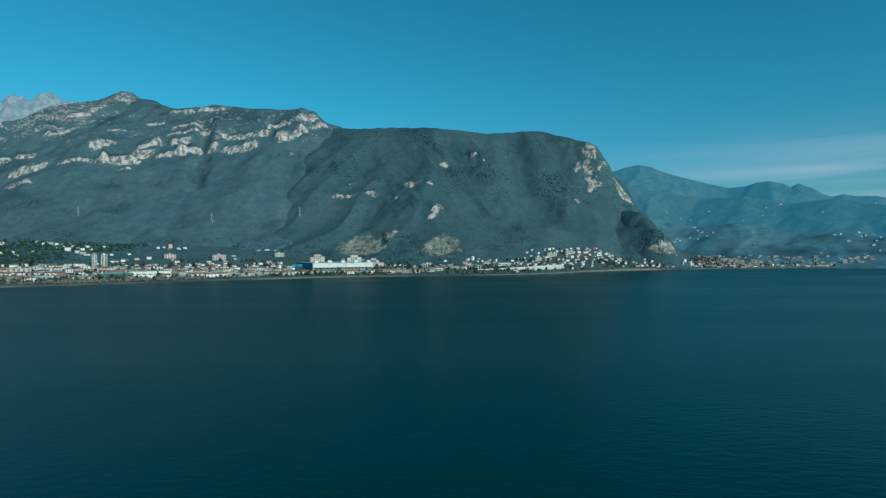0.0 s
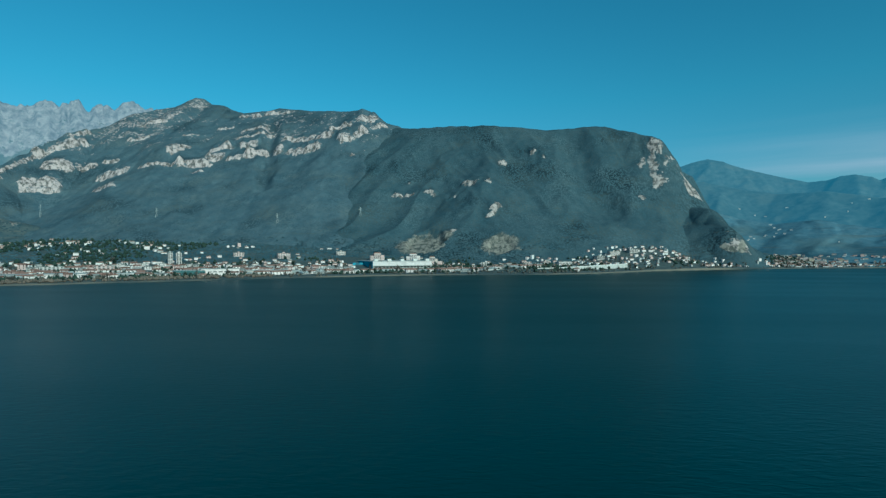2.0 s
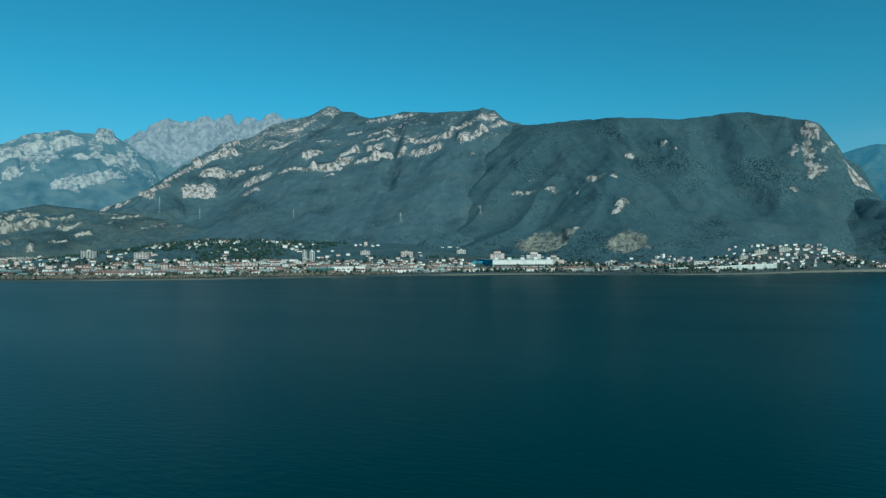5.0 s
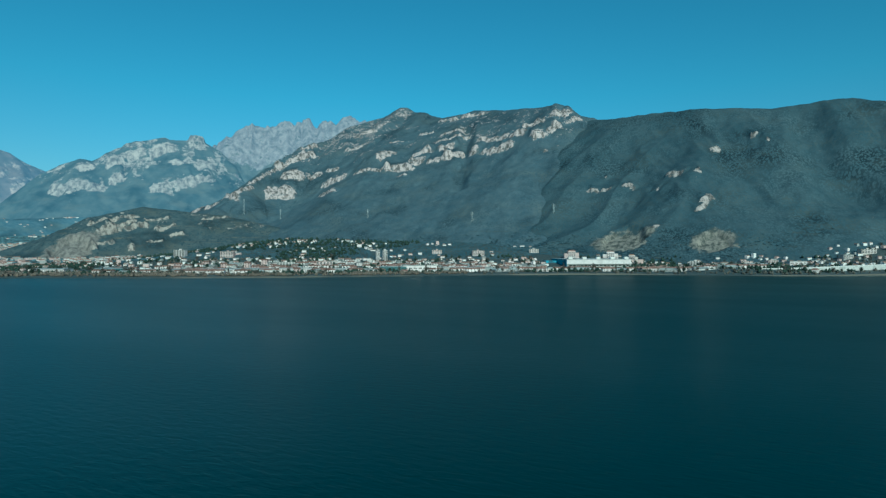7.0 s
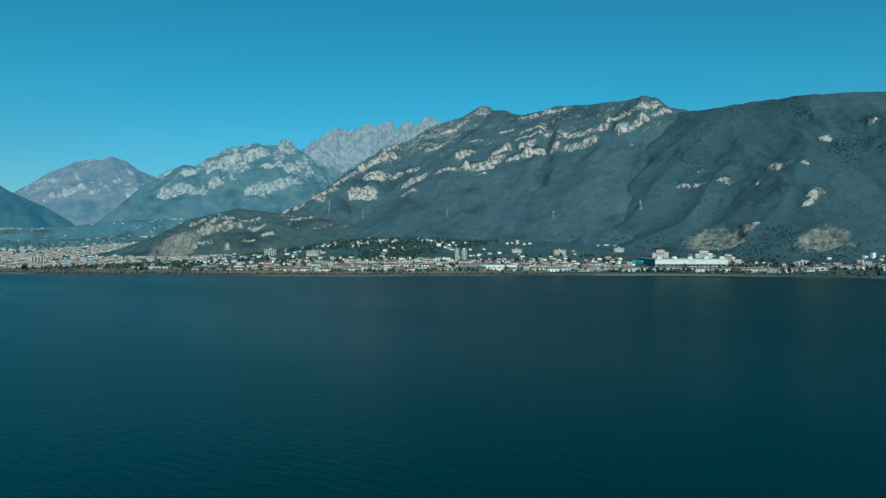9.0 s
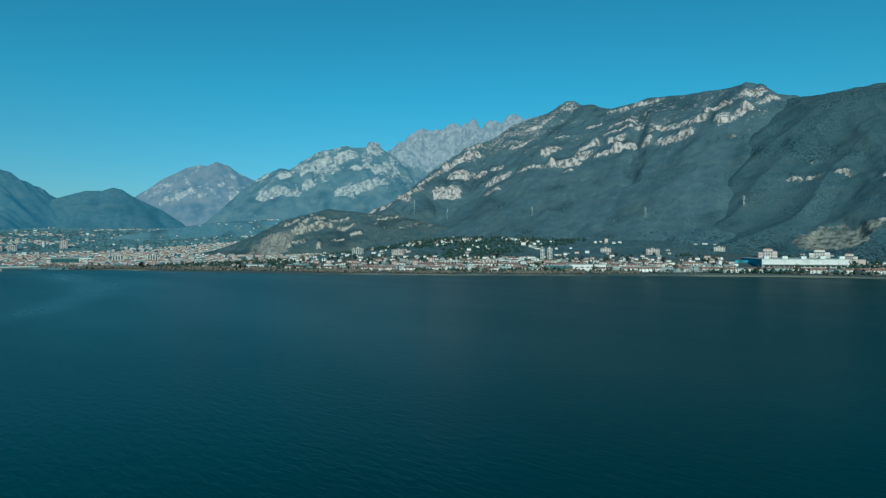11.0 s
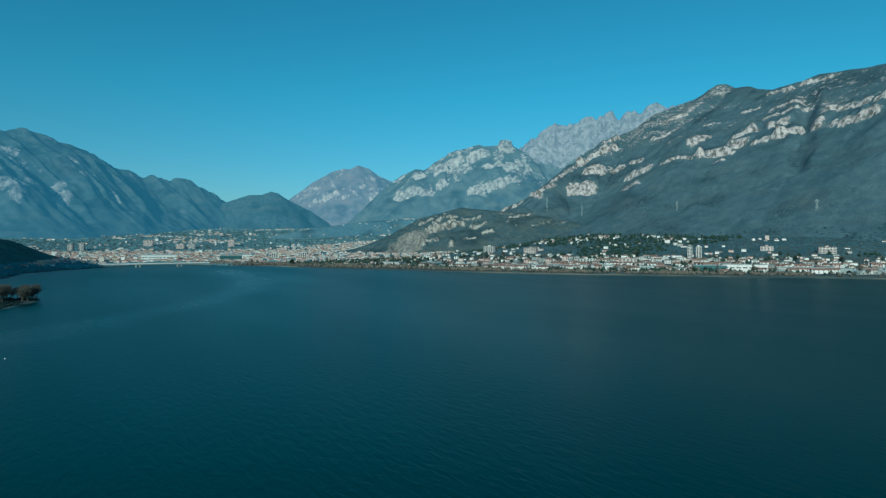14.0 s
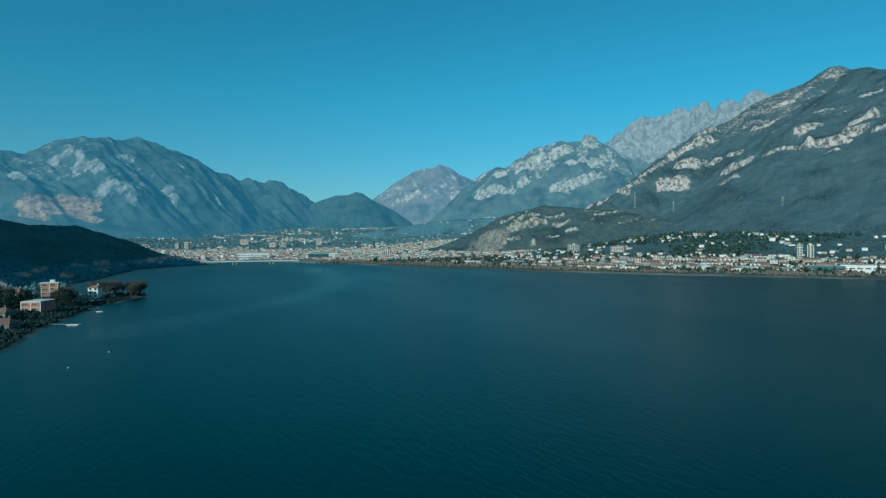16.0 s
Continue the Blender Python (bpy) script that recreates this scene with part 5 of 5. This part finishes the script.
    thin = 0.02 + 0.36 * smooth(0.1, 0.36, fbm(x, y, 170, 3, 93))
    return (s > 60) & clear & (r < np.where(x > -2650, dense, thin))


TINY = [MAT_FAR_WALLS, MAT_PAINT, MAT_WALLS[1], MAT_WALLS[2], MAT_WALLS[2], MAT_WALLS[3], MAT_WALLS[4], MAT_ROOFS[0], MAT_CONCRETE]
tiny_houses("upper_town_houses", lots[300:], "pale houses with red roofs at the edge of the town", [MAT_WALLS[0], MAT_PAINT, MAT_WALLS[4], MAT_WALLS[2], MAT_WALLS[0], MAT_ROOFS[1], MAT_ROOFS[2]], 4, True, 0.6)
tiny_houses("far_town_houses", far_spots(4000, -4000, -1430, -450, 1700, north_accept, ground_height, 6), "dense pale and red-roofed houses of a far town", TINY, 7, True, 0.74, radians(75))


def hill_height(x, y):
    return np.maximum.reduce([ground_height(x, y), ridge_height(x, y, FRONT_HILLS, 1.25, 0.2, 83, 260.0, 0.25, 50.0), ridge_height(x, y, MID_HILLS, 1.25, 0.24, 103, 300.0)])


tiny_houses("far_village_houses", far_spots(420, 780, 2400, 1560, 2300, lambda x, y, z, r: (shore_distance(x, y) > 24) & (z < 34) & (r < 0.25 + 0.75 * smooth(-0.1, 0.2, fbm(x, y, 180, 2, 18))), hill_height, 9), "pale and red-roofed houses beyond the end of the lake", TINY, 8, True, 0.6, radians(-30))
tiny_houses("far_hamlet_houses", far_spots(230, 900, 2500, 1700, 3100, lambda x, y, z, r: (z > 34) & (z < 300) & (r < 0.02 + 0.9 * smooth(0.14, 0.32, fbm(x, y, 200, 3, 17)) * (1 - smooth(80, 330, z))), hill_height, 19), "small white houses of hamlets on far hillsides", [MAT_PAINT, MAT_PAINT, MAT_FAR_WALLS, MAT_ROOFS[2], MAT_CONCRETE], 20, False, 0.5, radians(-30))
def village_height(x, y):
    return ridge_height(x, y, VILLAGE_SLOPE, 1.25, 0.15, 97, 200.0)


tiny_houses("far_slope_houses", far_spots(700, -3300, -2700, 700, 2100, lambda x, y, z, r: (z > ground_height(x, y) + 2) & (np.abs((z + 0.06 * y + 26 * fbm(x, y, 120, 3, 28)) % 21 - 10) < 4.5) & (r < 0.02 + 0.95 * smooth(-0.05, 0.15, fbm(x, y, 200, 2, 27))), village_height, 15), "pale houses of a village on a far slope", [MAT_PAINT, MAT_FAR_WALLS, MAT_FAR_WALLS, MAT_WALLS[2], MAT_ROOFS[0], MAT_CONCRETE], 16, False, 0.48, radians(75))
tiny_houses("west_shore_houses", far_spots(26, -1500, -640, -170, -70, lambda x, y, z, r: shore_distance(x, y) > 18, ground_height, 12), "low houses in shade on the near shore", [MAT_WALLS[4], MAT_WALLS[3], MAT_WALLS[4], MAT_ROOFS[1], MAT_ROOFS[2]], 10)

# ---------------------------------------------------------------- pylons on the wooded slope
def pylon(x, y, height):
    z = land(x, y)
    ob = thing("pylon", "grey lattice steel power pylon on the slope", "pylon", "power pylons on the mountain side", at=(x, y, z), turn=0.5)
    bm = bmesh.new()

    def bar(a, b, r=0.3):
        a, b = Vector(a), Vector(b)
        bmesh.ops.create_cone(bm, cap_ends=True, segments=4, radius1=r, radius2=r, depth=(b - a).length, matrix=Matrix.Translation((a + b) / 2) @ (b - a).to_track_quat("Z", "Y").to_matrix().to_4x4())

    w = lambda k: 2.4 * (1 - k) + 0.5 * k
    steps = [i / 6 for i in range(7)]
    for sx, sy in ((1, 1), (1, -1), (-1, -1), (-1, 1)):
        bar((2.4 * sx, 2.4 * sy, -3), (0.5 * sx, 0.5 * sy, height), 0.16)
    for k0, k1 in zip(steps, steps[1:]):
        for s in (1, -1):
            bar((-w(k0), s * w(k0), k0 * height), (w(k1), s * w(k1), k1 * height), 0.09)
            bar((s * w(k0), -w(k0), k0 * height), (s * w(k1), w(k1), k1 * height), 0.09)
    me = bpy.data.meshes.new("tower")
    bm.to_mesh(me)
    bm.free()
    part("tower", me, MAT_STEEL, ob)
    for k in (0.72, 0.86, 0.98):
        part("cross_arm", boxes("cross_arm", [(0, 0, height * k, 11 if k < 0.9 else 7, 0.3, 0.3)]), MAT_STEEL, ob)


for _x, _y, _h in ((-1744, 1689, 62), (-1631, 1779, 42), (-1152, 1720, 30), (-708, 1668, 28), (-449, 1709, 28)):
    pylon(_x, _y, _h)

# ---------------------------------------------------------------- lake road on its wall, and the bridge
ROAD = [(-30, 1200, 8.0), (28, 1209, 9.0), (94, 1220, 11.0), (162, 1248, 13.0), (231, 1304, 15.5), (298, 1362, 17.5)]


def lake_road():
    ob = thing("lake_road", "pale concrete road on a retaining wall above the shore", "road", at=(0, 0, 0))
    for (ax, ay, za), (bx, by, zb) in zip(ROAD, ROAD[1:]):
        length, ang = math.hypot(bx - ax, by - ay), math.atan2(by - ay, bx - ax)
        p = part("retaining_wall", boxes("retaining_wall", [(0, 0, -9, length + 1, 8, 9)]), MAT_PALE, ob, at=((ax + bx) / 2, (ay + by) / 2, (za + zb) / 2))
        p.rotation_euler = (0, -math.atan2(zb - za, length), ang)
        part("parapet", boxes("parapet", [(0, -3.8, 0.01, length + 1, 0.4, 1.1)]), MAT_PAINT, p, "white road parapet")


lake_road()


def bridge():
    ob = thing("bridge", "long low concrete bridge on twin piers over the river mouth", "bridge", at=(-1480, 190, 0), turn=math.atan2(205, -18))
    deck = part("deck", boxes("deck", [(0, 0, 6.2, 235, 11, 1.6)]), MAT_CONCRETE, ob)
    for s in (-1, 1):
        part("parapet", boxes("parapet", [(0, s * 5.3, 7.8, 235, 0.3, 1.5)]), MAT_PAINT, deck)
    for x in (-40, 48):
        for dx in (-4, 4):
            part("pier", boxes("pier", [(x + dx, 0, -6, 2.4, 9, 12.2)], 0.2), MAT_CONCRETE, ob)


bridge()
for _x, _y, _w, _d, _n, _wm, _l in (
        (-2899, 281, 40, 14, 9, MAT_WALLS[2], "wide pink tower block in the far town"),
        (-2776, 400, 34, 14, 7, MAT_WALLS[2], "pink block of flats in the far town"),
        (-2776, 448, 30, 14, 7, MAT_WALLS[0], "white block of flats beside a pink one"),
        (-2799, 627, 28, 14, 11, MAT_WALLS[2], "tall pink tower block in the far town"),
        (-2718, 26, 18, 14, 10, MAT_WALLS[4], "grey tower block at the foot of the massif"),
        (-2708, -12, 18, 14, 8, MAT_WALLS[4], "lower grey tower block beside another"),
        (-1817, 556, 28, 14, 6, MAT_WALLS[0], "white block of flats near the river mouth"),
        (-1753, 630, 27, 14, 7, MAT_WALLS[0], "tall white block of flats behind brown trees")):
    _o = apartment(_l, _w, _d, _n, _wm, MAT_WALLS[0] if _wm is not MAT_WALLS[0] else MAT_WALLS[4], "tall blocks of the far town")
    _o.location, _o.rotation_euler = (_x, _y, stand(_x, _y)), (0, 0, radians(72))
for _x, _y, _w, _h, _wm, _l in ((-1767, 415, 62, 15, MAT_TEAL, "long office hall with dark teal glass"), (-1959, 507, 32, 12, MAT_PAINT, "bright white hall behind the trees")):
    _o = hall(_l, _w, 24, _h, _wm, MAT_CONCRETE)
    _o.location, _o.rotation_euler = (_x, _y, stand(_x, _y)), (0, 0, radians(75))


def bell_tower(x, y):
    """A slim church tower with a belfry and a pointed roof."""
    ob = thing("bell_tower", "slim pale church tower with a pointed roof", "bell tower", at=(x, y, stand(x, y)), turn=0.4)
    part("shaft", boxes("shaft", [(0, 0, -4, 6, 6, 28)], 0.2), MAT_WALLS[0], ob)
    belfry = part("belfry", boxes("belfry", [(0, 0, 24, 6.8, 6.8, 0.6), (0, 0, 24.6, 5.2, 5.2, 6)], 0.1), MAT_WALLS[1], ob)
    for k in range(4):
        part("opening", boxes("opening", [(0, -2.62, 25.6, 2.2, 0.1, 4)]), MAT_PANE, belfry, turn=k * math.pi / 2)
    bm = bmesh.new()
    bmesh.ops.create_cone(bm, cap_ends=True, segments=4, radius1=4.4, radius2=0.1, depth=7, matrix=Matrix.Translation((0, 0, 34.1)) @ Matrix.Rotation(math.pi / 4, 4, "Z"))
    me = bpy.data.meshes.new("spire")
    bm.to_mesh(me)
    bm.free()
    part("spire", me, MAT_ROOFS[0], ob)


bell_tower(-2874, 569)
_o = hall("large white hall above the bridge", 95, 40, 17, MAT_PAINT, MAT_PALE)
_o.location, _o.rotation_euler = (-1900, 233, 5), (0, 0, radians(85))

# ---------------------------------------------------------------- the near headland: brick blocks, villas, jetty, boats
def brick_block(label, x, y, turn, w, d, floors, stair, roof_over):
    """A brick-faced block with white concrete bands and corner posts."""
    z = stand(x, y)
    h = floors * 3.3 + 0.6
    ob = thing("brick_block", label, "apartment block", at=(x, y, z), turn=turn)
    part("wall", walls_mesh(w, d, h), MAT_BRICK, ob)
    part("roof", boxes("roof", [(0, 0, h, w + roof_over, d + roof_over, 0.5)] + ([(1, 1, h + 0.5, 3.4, 3, 2.0)] if stair else []), 0.05), MAT_PAINT, ob, "flat white roof slab")
    bays = max(2, int(w // 5.6))
    for k in range(floors + 1):
        part("band", boxes("band", [(0, -d / 2 - 0.1, 3.3 * k, w + 0.2, 0.35, 0.24)]), MAT_PAINT, ob, "white concrete band")
    for k in range(floors):
        for c in range(bays):
            x0 = (c + 0.5) / bays * w - w / 2
            part("brick_panel", boxes("brick_panel", [(x0, -d / 2 - 0.06, 3.3 * k + 0.5, w / bays - 0.5, 0.2, 1.3)]), MAT_BRICK, ob, "orange brick panel")
            part("brick_panel", boxes("brick_panel", [(x0 + w / bays * 0.3, -d / 2 - 0.06, 3.3 * k + 1.8, w / bays * 0.3, 0.2, 1.5)]), MAT_BRICK, ob, "orange brick panel")
            part("shutter", boxes("shutter", [(x0 - w / bays * 0.16, -d / 2 - 0.04, 3.3 * k + 1.85, w / bays * 0.55, 0.12, 1.3)]), MAT_SHUTTER, ob, "dark brown closed shutter")
    for c in range(bays + 1):
        part("post", boxes("post", [(c / bays * w - w / 2, -d / 2 - 0.12, 0, 0.4, 0.4, h)]), MAT_PAINT, ob, "white concrete post")
    return ob


brick_block("four-storey orange brick block with white concrete bands", -575, -41, radians(89), 11, 9, 4, True, 1.8)
brick_block("low orange brick block with a flat white roof", -500, -33, radians(73), 12, 17, 2, False, 0.6)
for _x, _y, _l, _n, _wm, _rm, _w in ((-592, -68, "pink house with a low brown roof in shade", 2, MAT_WALLS[2], MAT_ROOFS[1], 11), (-598, -14, "white lakeside villa with a red tiled roof", 3, MAT_PAINT, MAT_ROOFS[0], 8),
                                     (-466, -46, "grey house with a brown roof among trees", 1, MAT_SHADED_PLASTER, MAT_ROOFS[1], 14), (-420, -32, "low house with a red roof by the water", 1, MAT_SHADED_PLASTER, MAT_ROOFS[0], 13),
                                     (-515, -64, "low grey house with a dark roof", 2, MAT_SHADED_PLASTER, MAT_ROOFS[2], 18), (-440, -62, "house with walls darkened to grey as shade and a red tiled roof", 2, MAT_SHADED_PLASTER, MAT_ROOFS[0], 14),
                                     (-640, -50, "white house with a brown roof behind trees", 2, MAT_WALLS[0], MAT_ROOFS[1], 13), (-560, -100, "grey house on the shaded slope", 2, MAT_WALLS[4], MAT_ROOFS[1], 14)):
    _o = house(_l, _w, min(10, _w), _n, _wm, _rm, hip=3, group="houses on the near shore")
    _o.location, _o.rotation_euler = (_x, _y, stand(_x, _y)), (0, 0, radians(72))


def jetty():
    ob = thing("jetty", "narrow weathered wooden jetty with a pale floating platform", "jetty", at=(-438, -8, 0), turn=radians(62))
    for k in range(16):
        part("plank", boxes("plank", [(-9 + k * 0.8, 0, 0.55, 0.72, 1.6, 0.08)]), MAT_WOODPLANK, ob)
    for x in (-8, -4, 0, 3):
        for s in (-0.7, 0.7):
            part("post", boxes("post", [(x, s, -4, 0.2, 0.2, 5.4)]), MAT_TRUNK, ob)
    part("platform", boxes("platform", [(7.5, 0, 0.15, 7.5, 3.2, 0.5)], 0.1), MAT_PAINT, ob, "white floating platform")


jetty()


def rowing_boat(x, y, turn, label):
    """A small open boat: a pointed hull with thwarts."""
    ob = thing("boat", label, "boat", "small boats on the lake", at=(x, y, 0), turn=turn)
    half = [(-2.2, 0.7), (-1.0, 0.95), (0.6, 0.9), (1.8, 0.5), (2.6, 0.0)]
    rim = half + [(a, -b) for a, b in reversed(half[:-1])]
    v = [(a, b, 0.55) for a, b in rim] + [(a * 0.86, b * 0.75, -0.12) for a, b in rim] + [(a * 0.92, b * 0.86, 0.55) for a, b in rim] + [(a * 0.8, b * 0.7, 0.05) for a, b in rim]
    n = len(rim)
    f = []
    for i in range(n):
        j = (i + 1) % n
        f += [(i, j, n + j, n + i), (j, i, 2 * n + i, 2 * n + j), (2 * n + j, 2 * n + i, 3 * n + i, 3 * n + j)]
    f += [tuple(range(2 * n - 1, n - 1, -1)), tuple(range(3 * n, 4 * n))]
    me = bpy.data.meshes.new("hull")
    me.from_pydata(v, [], f)
    part("hull", me, MAT_PAINT, ob)
    for a in (-1.2, 0.4):
        part("thwart", boxes("thwart", [(a, 0, 0.35, 0.3, 1.6, 0.05)]), MAT_WOODPLANK, ob)


for _x, _y, _a in ((-505, 2, 1.2), (-1256, -30, 0.4), (-1240, -26, 0.9)):
    rowing_boat(_x, _y, _a, "small white open boat near the shore")


def buoy(x, y):
    ob = thing("buoy", "small white mooring buoy on the water", "buoy", "mooring buoys", at=(x, y, 0))
    bm = bmesh.new()
    bmesh.ops.create_uvsphere(bm, u_segments=12, v_segments=8, radius=0.32)
    me = bpy.data.meshes.new("float")
    bm.to_mesh(me)
    bm.free()
    part("float", me, MAT_PAINT, ob)
    part("ring", boxes("ring", [(0, 0, 0.3, 0.08, 0.08, 0.2)]), MAT_STEEL, ob)


for _x, _y in ((-165, 40), (-150, 46), (-142, 38), (-172, 30), (-300, 20), (-330, 30), (-120, 58)):
    buoy(_x, _y)

# ---------------------------------------------------------------- trees and woods
TREES = [
    tree("bare brown winter tree on the shore", 13, 4.6, MAT_TWIGS, 1, 0.42, 420),
    tree("bare grey-brown winter tree with a wide crown", 11, 5.0, MAT_TWIGS, 2, 0.42, 420),
    tree("dark evergreen tree in a garden", 11, 3.6, MAT_EVERGREEN, 3, 0.6, 420, 0.12),
    tree("tall slim bare poplar by the water", 17, 2.4, MAT_TWIGS, 4, 0.38, 360, 0.15),
]
near_spots = [(-655 + rng.uniform(0, 42), -22 + rng.uniform(0, 42)) for _ in range(44)]
near_spots += [(-548 + rng.uniform(-14, 14), -27 + rng.uniform(-6, 5)) for _ in range(12)] + [(rng.uniform(-620, -380), rng.uniform(-95, -45)) for _ in range(40)]
spots = [(x, y, 0 if x < -610 else int(rng.choice([1, 2, 2, 2]))) for x, y in near_spots if shore_distance(np.array([x]), np.array([y]))[0] > 3]
tx, ty = rng.uniform(-1450, 1250, 9000), rng.uniform(300, 1750, 9000)
for x, y, s in zip(tx.tolist(), ty.tolist(), shore_distance(tx, ty).tolist()):
    if len(spots) < 345 and (18 < s < 46 or (46 < s < 300 and rng.random() < 0.35)):
        spots.append((x, y, int(rng.choice([0, 1, 2, 3] if s < 46 else [0, 1, 2, 2]))))
first = [True] * len(TREES)
for x, y, k in spots:
    if not free(x, y, 4) and y > 100:
        continue
    m = Matrix.Translation((x, y, stand(x, y))) @ Matrix.Rotation(rng.uniform(0, 6.28), 4, "Z")
    if first[k]:
        TREES[k].matrix_basis, first[k] = m, False
    else:
        g = rng.uniform(0.7, 1.2)
        copy_thing(TREES[k], m).scale = (g, g, g)


def woods(name, side, count, x0, x1, y0, y1, size, label, mat, seed, cliffs=(), quarries=(), cliff_seed=0):
    """Crowns of leafless woods over a mountain side, joined; none on cliffs and quarries."""
    rng = np.random.default_rng(seed)
    x, y = rng.uniform(x0, x1, count), rng.uniform(y0, y1, count)
    z = side(x, y)
    ok = z > ground_height(x, y) - 2
    if cliffs:
        ok &= cliff_walls(x, y, cliffs, cliff_seed)[1] < 0.35 + 0.3 * rng.random(count)
    if quarries:
        ok &= patch_mask(x, y, z, quarries) < 0.45
    x, y, z = x[ok], y[ok], z[ok]
    slope = (side(x + 3, y) - side(x - 3, y)) / 6, (side(x, y + 3) - side(x, y - 3)) / 6
    sizes = np.stack([rng.uniform(0.7, 1.3, len(x)) * size, rng.uniform(0.7, 1.3, len(x)) * size, rng.uniform(0.7, 1.3, len(x)) * size], -1)
    me = clumps(name, np.stack([x, y, z + size * 0.05], -1), sizes, seed, 0.14, slope)
    me.materials.append(mat)
    return tagged(new(name, me), label, "woods", kind="stuff")


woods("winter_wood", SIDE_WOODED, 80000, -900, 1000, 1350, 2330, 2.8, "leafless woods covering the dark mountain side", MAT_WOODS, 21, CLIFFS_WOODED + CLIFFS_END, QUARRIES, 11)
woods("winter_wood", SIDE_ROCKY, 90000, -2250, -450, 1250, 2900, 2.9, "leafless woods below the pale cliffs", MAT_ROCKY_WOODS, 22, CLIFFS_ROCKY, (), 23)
woods("winter_wood", SIDE_KNOLL, 7000, -2300, -1450, 900, 1900, 3.6, "scrub and leafless trees on the rocky knoll", MAT_WOODS, 23, CLIFFS_KNOLL, KNOLL_QUARRY, 31)
woods("winter_wood", SIDE_SPUR, 9000, 450, 800, 1500, 1960, 2.8, "dark trees on the quarry knoll", MAT_WOODS, 24, CLIFFS_SPUR, SPUR_QUARRY, 37)
woods("dark_wood", SIDE_HEADLAND, 9000, -2100, -1150, -500, 60, 4.4, "dark woods on the shaded headland", MAT_SHADE_WOODS, 25)


def yard(x, y):
    """1 on the factory's paved yard, where nothing grows."""
    s = np.clip(((x + 289) * -80 + (y - 1212) * 144) / (80 * 80 + 144 * 144), -0.05, 1)
    return np.hypot(x + 289 + 80 * s, y - 1212 - 144 * s) < 46


def valley_trees(count, x0, x1, y0, y1, accept, size, label, mat, seed, height=ground_height, flat=1.0, lift=0.55):
    rng = np.random.default_rng(seed)
    x, y = rng.uniform(x0, x1, count), rng.uniform(y0, y1, count)
    s = shore_distance(x, y)
    ok = accept(x, y, s, rng.random(count)) & ~yard(x, y)
    x, y = x[ok], y[ok]
    g = rng.uniform(0.6, 1.3, (len(x), 1)) * size
    me = clumps("bushes", np.stack([x, y, height(x, y) + g[:, 0] * lift * flat], -1), np.concatenate([g, g, g * 1.15], 1), seed, flat)
    me.materials.append(mat)
    return tagged(new("bushes", me), label, "bushes", kind="stuff")


valley_trees(52000, -1450, 1400, 300, 2000, lambda x, y, s, r: (s > 15) & (x < 960) & (r < np.where(s < np.where(x < -900, 80, 46), 0.9, np.where(s < 300, 0.3, 0.0)) * (0.3 + 0.7 * smooth(-0.2, 0.3, fbm(x, y, 90, 3, 44)))), 2.8, "brown winter bushes and garden trees across the lake", MAT_TWIGS, 31)
valley_trees(40000, -1450, 1400, 300, 2000, lambda x, y, s, r: (s > 34) & (s < np.where(x < -780, 640, 340)) & (x < 960) & (land_height(x, y) < np.where(x < -780, 82, 30)) & (r < 0.8 * smooth(-0.1, 0.22, fbm(x, y, 120, 3, 46))), 3.9, "dark evergreen garden trees across the lake", MAT_EVERGREEN, 32, land_height)
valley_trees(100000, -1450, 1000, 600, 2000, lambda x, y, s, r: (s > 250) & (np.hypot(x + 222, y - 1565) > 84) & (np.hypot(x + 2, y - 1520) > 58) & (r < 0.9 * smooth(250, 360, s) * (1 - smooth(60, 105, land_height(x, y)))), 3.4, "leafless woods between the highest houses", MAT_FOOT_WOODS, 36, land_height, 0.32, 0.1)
valley_trees(42000, -1650, -420, 250, 1050, lambda x, y, s, r: (s > 16) & (s < np.where(x < -850, 90, 46)) & (r < 0.25 + 0.75 * smooth(-0.2, 0.2, fbm(x, y, 70, 3, 49))), 2.7, "brown bare trees in a belt along the far shore", MAT_BROWN_TWIGS, 37)
# The haze on these far trees is only their pale blue colour.
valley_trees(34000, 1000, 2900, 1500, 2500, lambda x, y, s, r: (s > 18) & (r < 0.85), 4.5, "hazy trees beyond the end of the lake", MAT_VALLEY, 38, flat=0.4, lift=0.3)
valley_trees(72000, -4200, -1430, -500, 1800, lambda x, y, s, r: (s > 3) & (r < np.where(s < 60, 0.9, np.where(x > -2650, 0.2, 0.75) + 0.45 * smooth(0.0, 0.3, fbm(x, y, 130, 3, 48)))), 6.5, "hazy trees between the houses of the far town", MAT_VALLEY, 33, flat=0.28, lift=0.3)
# Near-shore bushes take the same haze-paled colours.
valley_trees(7500, -1700, -640, -260, 60, lambda x, y, s, r: (s > 2) & (r < 0.85), 2.8, "shaded bushes and gardens on the near shore", MAT_VALLEY, 34, flat=0.7)
valley_trees(22000, -640, -340, -160, 60, lambda x, y, s, r: (s > 2) & (r < 0.75 * smooth(-0.25, 0.2, fbm(x, y, 40, 3, 51))), 1.1, "dark bushes and gardens around the near houses", MAT_SCRUB, 39)
valley_trees(9500, -640, -330, -130, 12, lambda x, y, s, r: (s > 1.5) & (r < np.where(s < 14, 0.9, 0.5)), 0.8, "dark reeds and hedges along the near shore", MAT_SCRUB, 35)
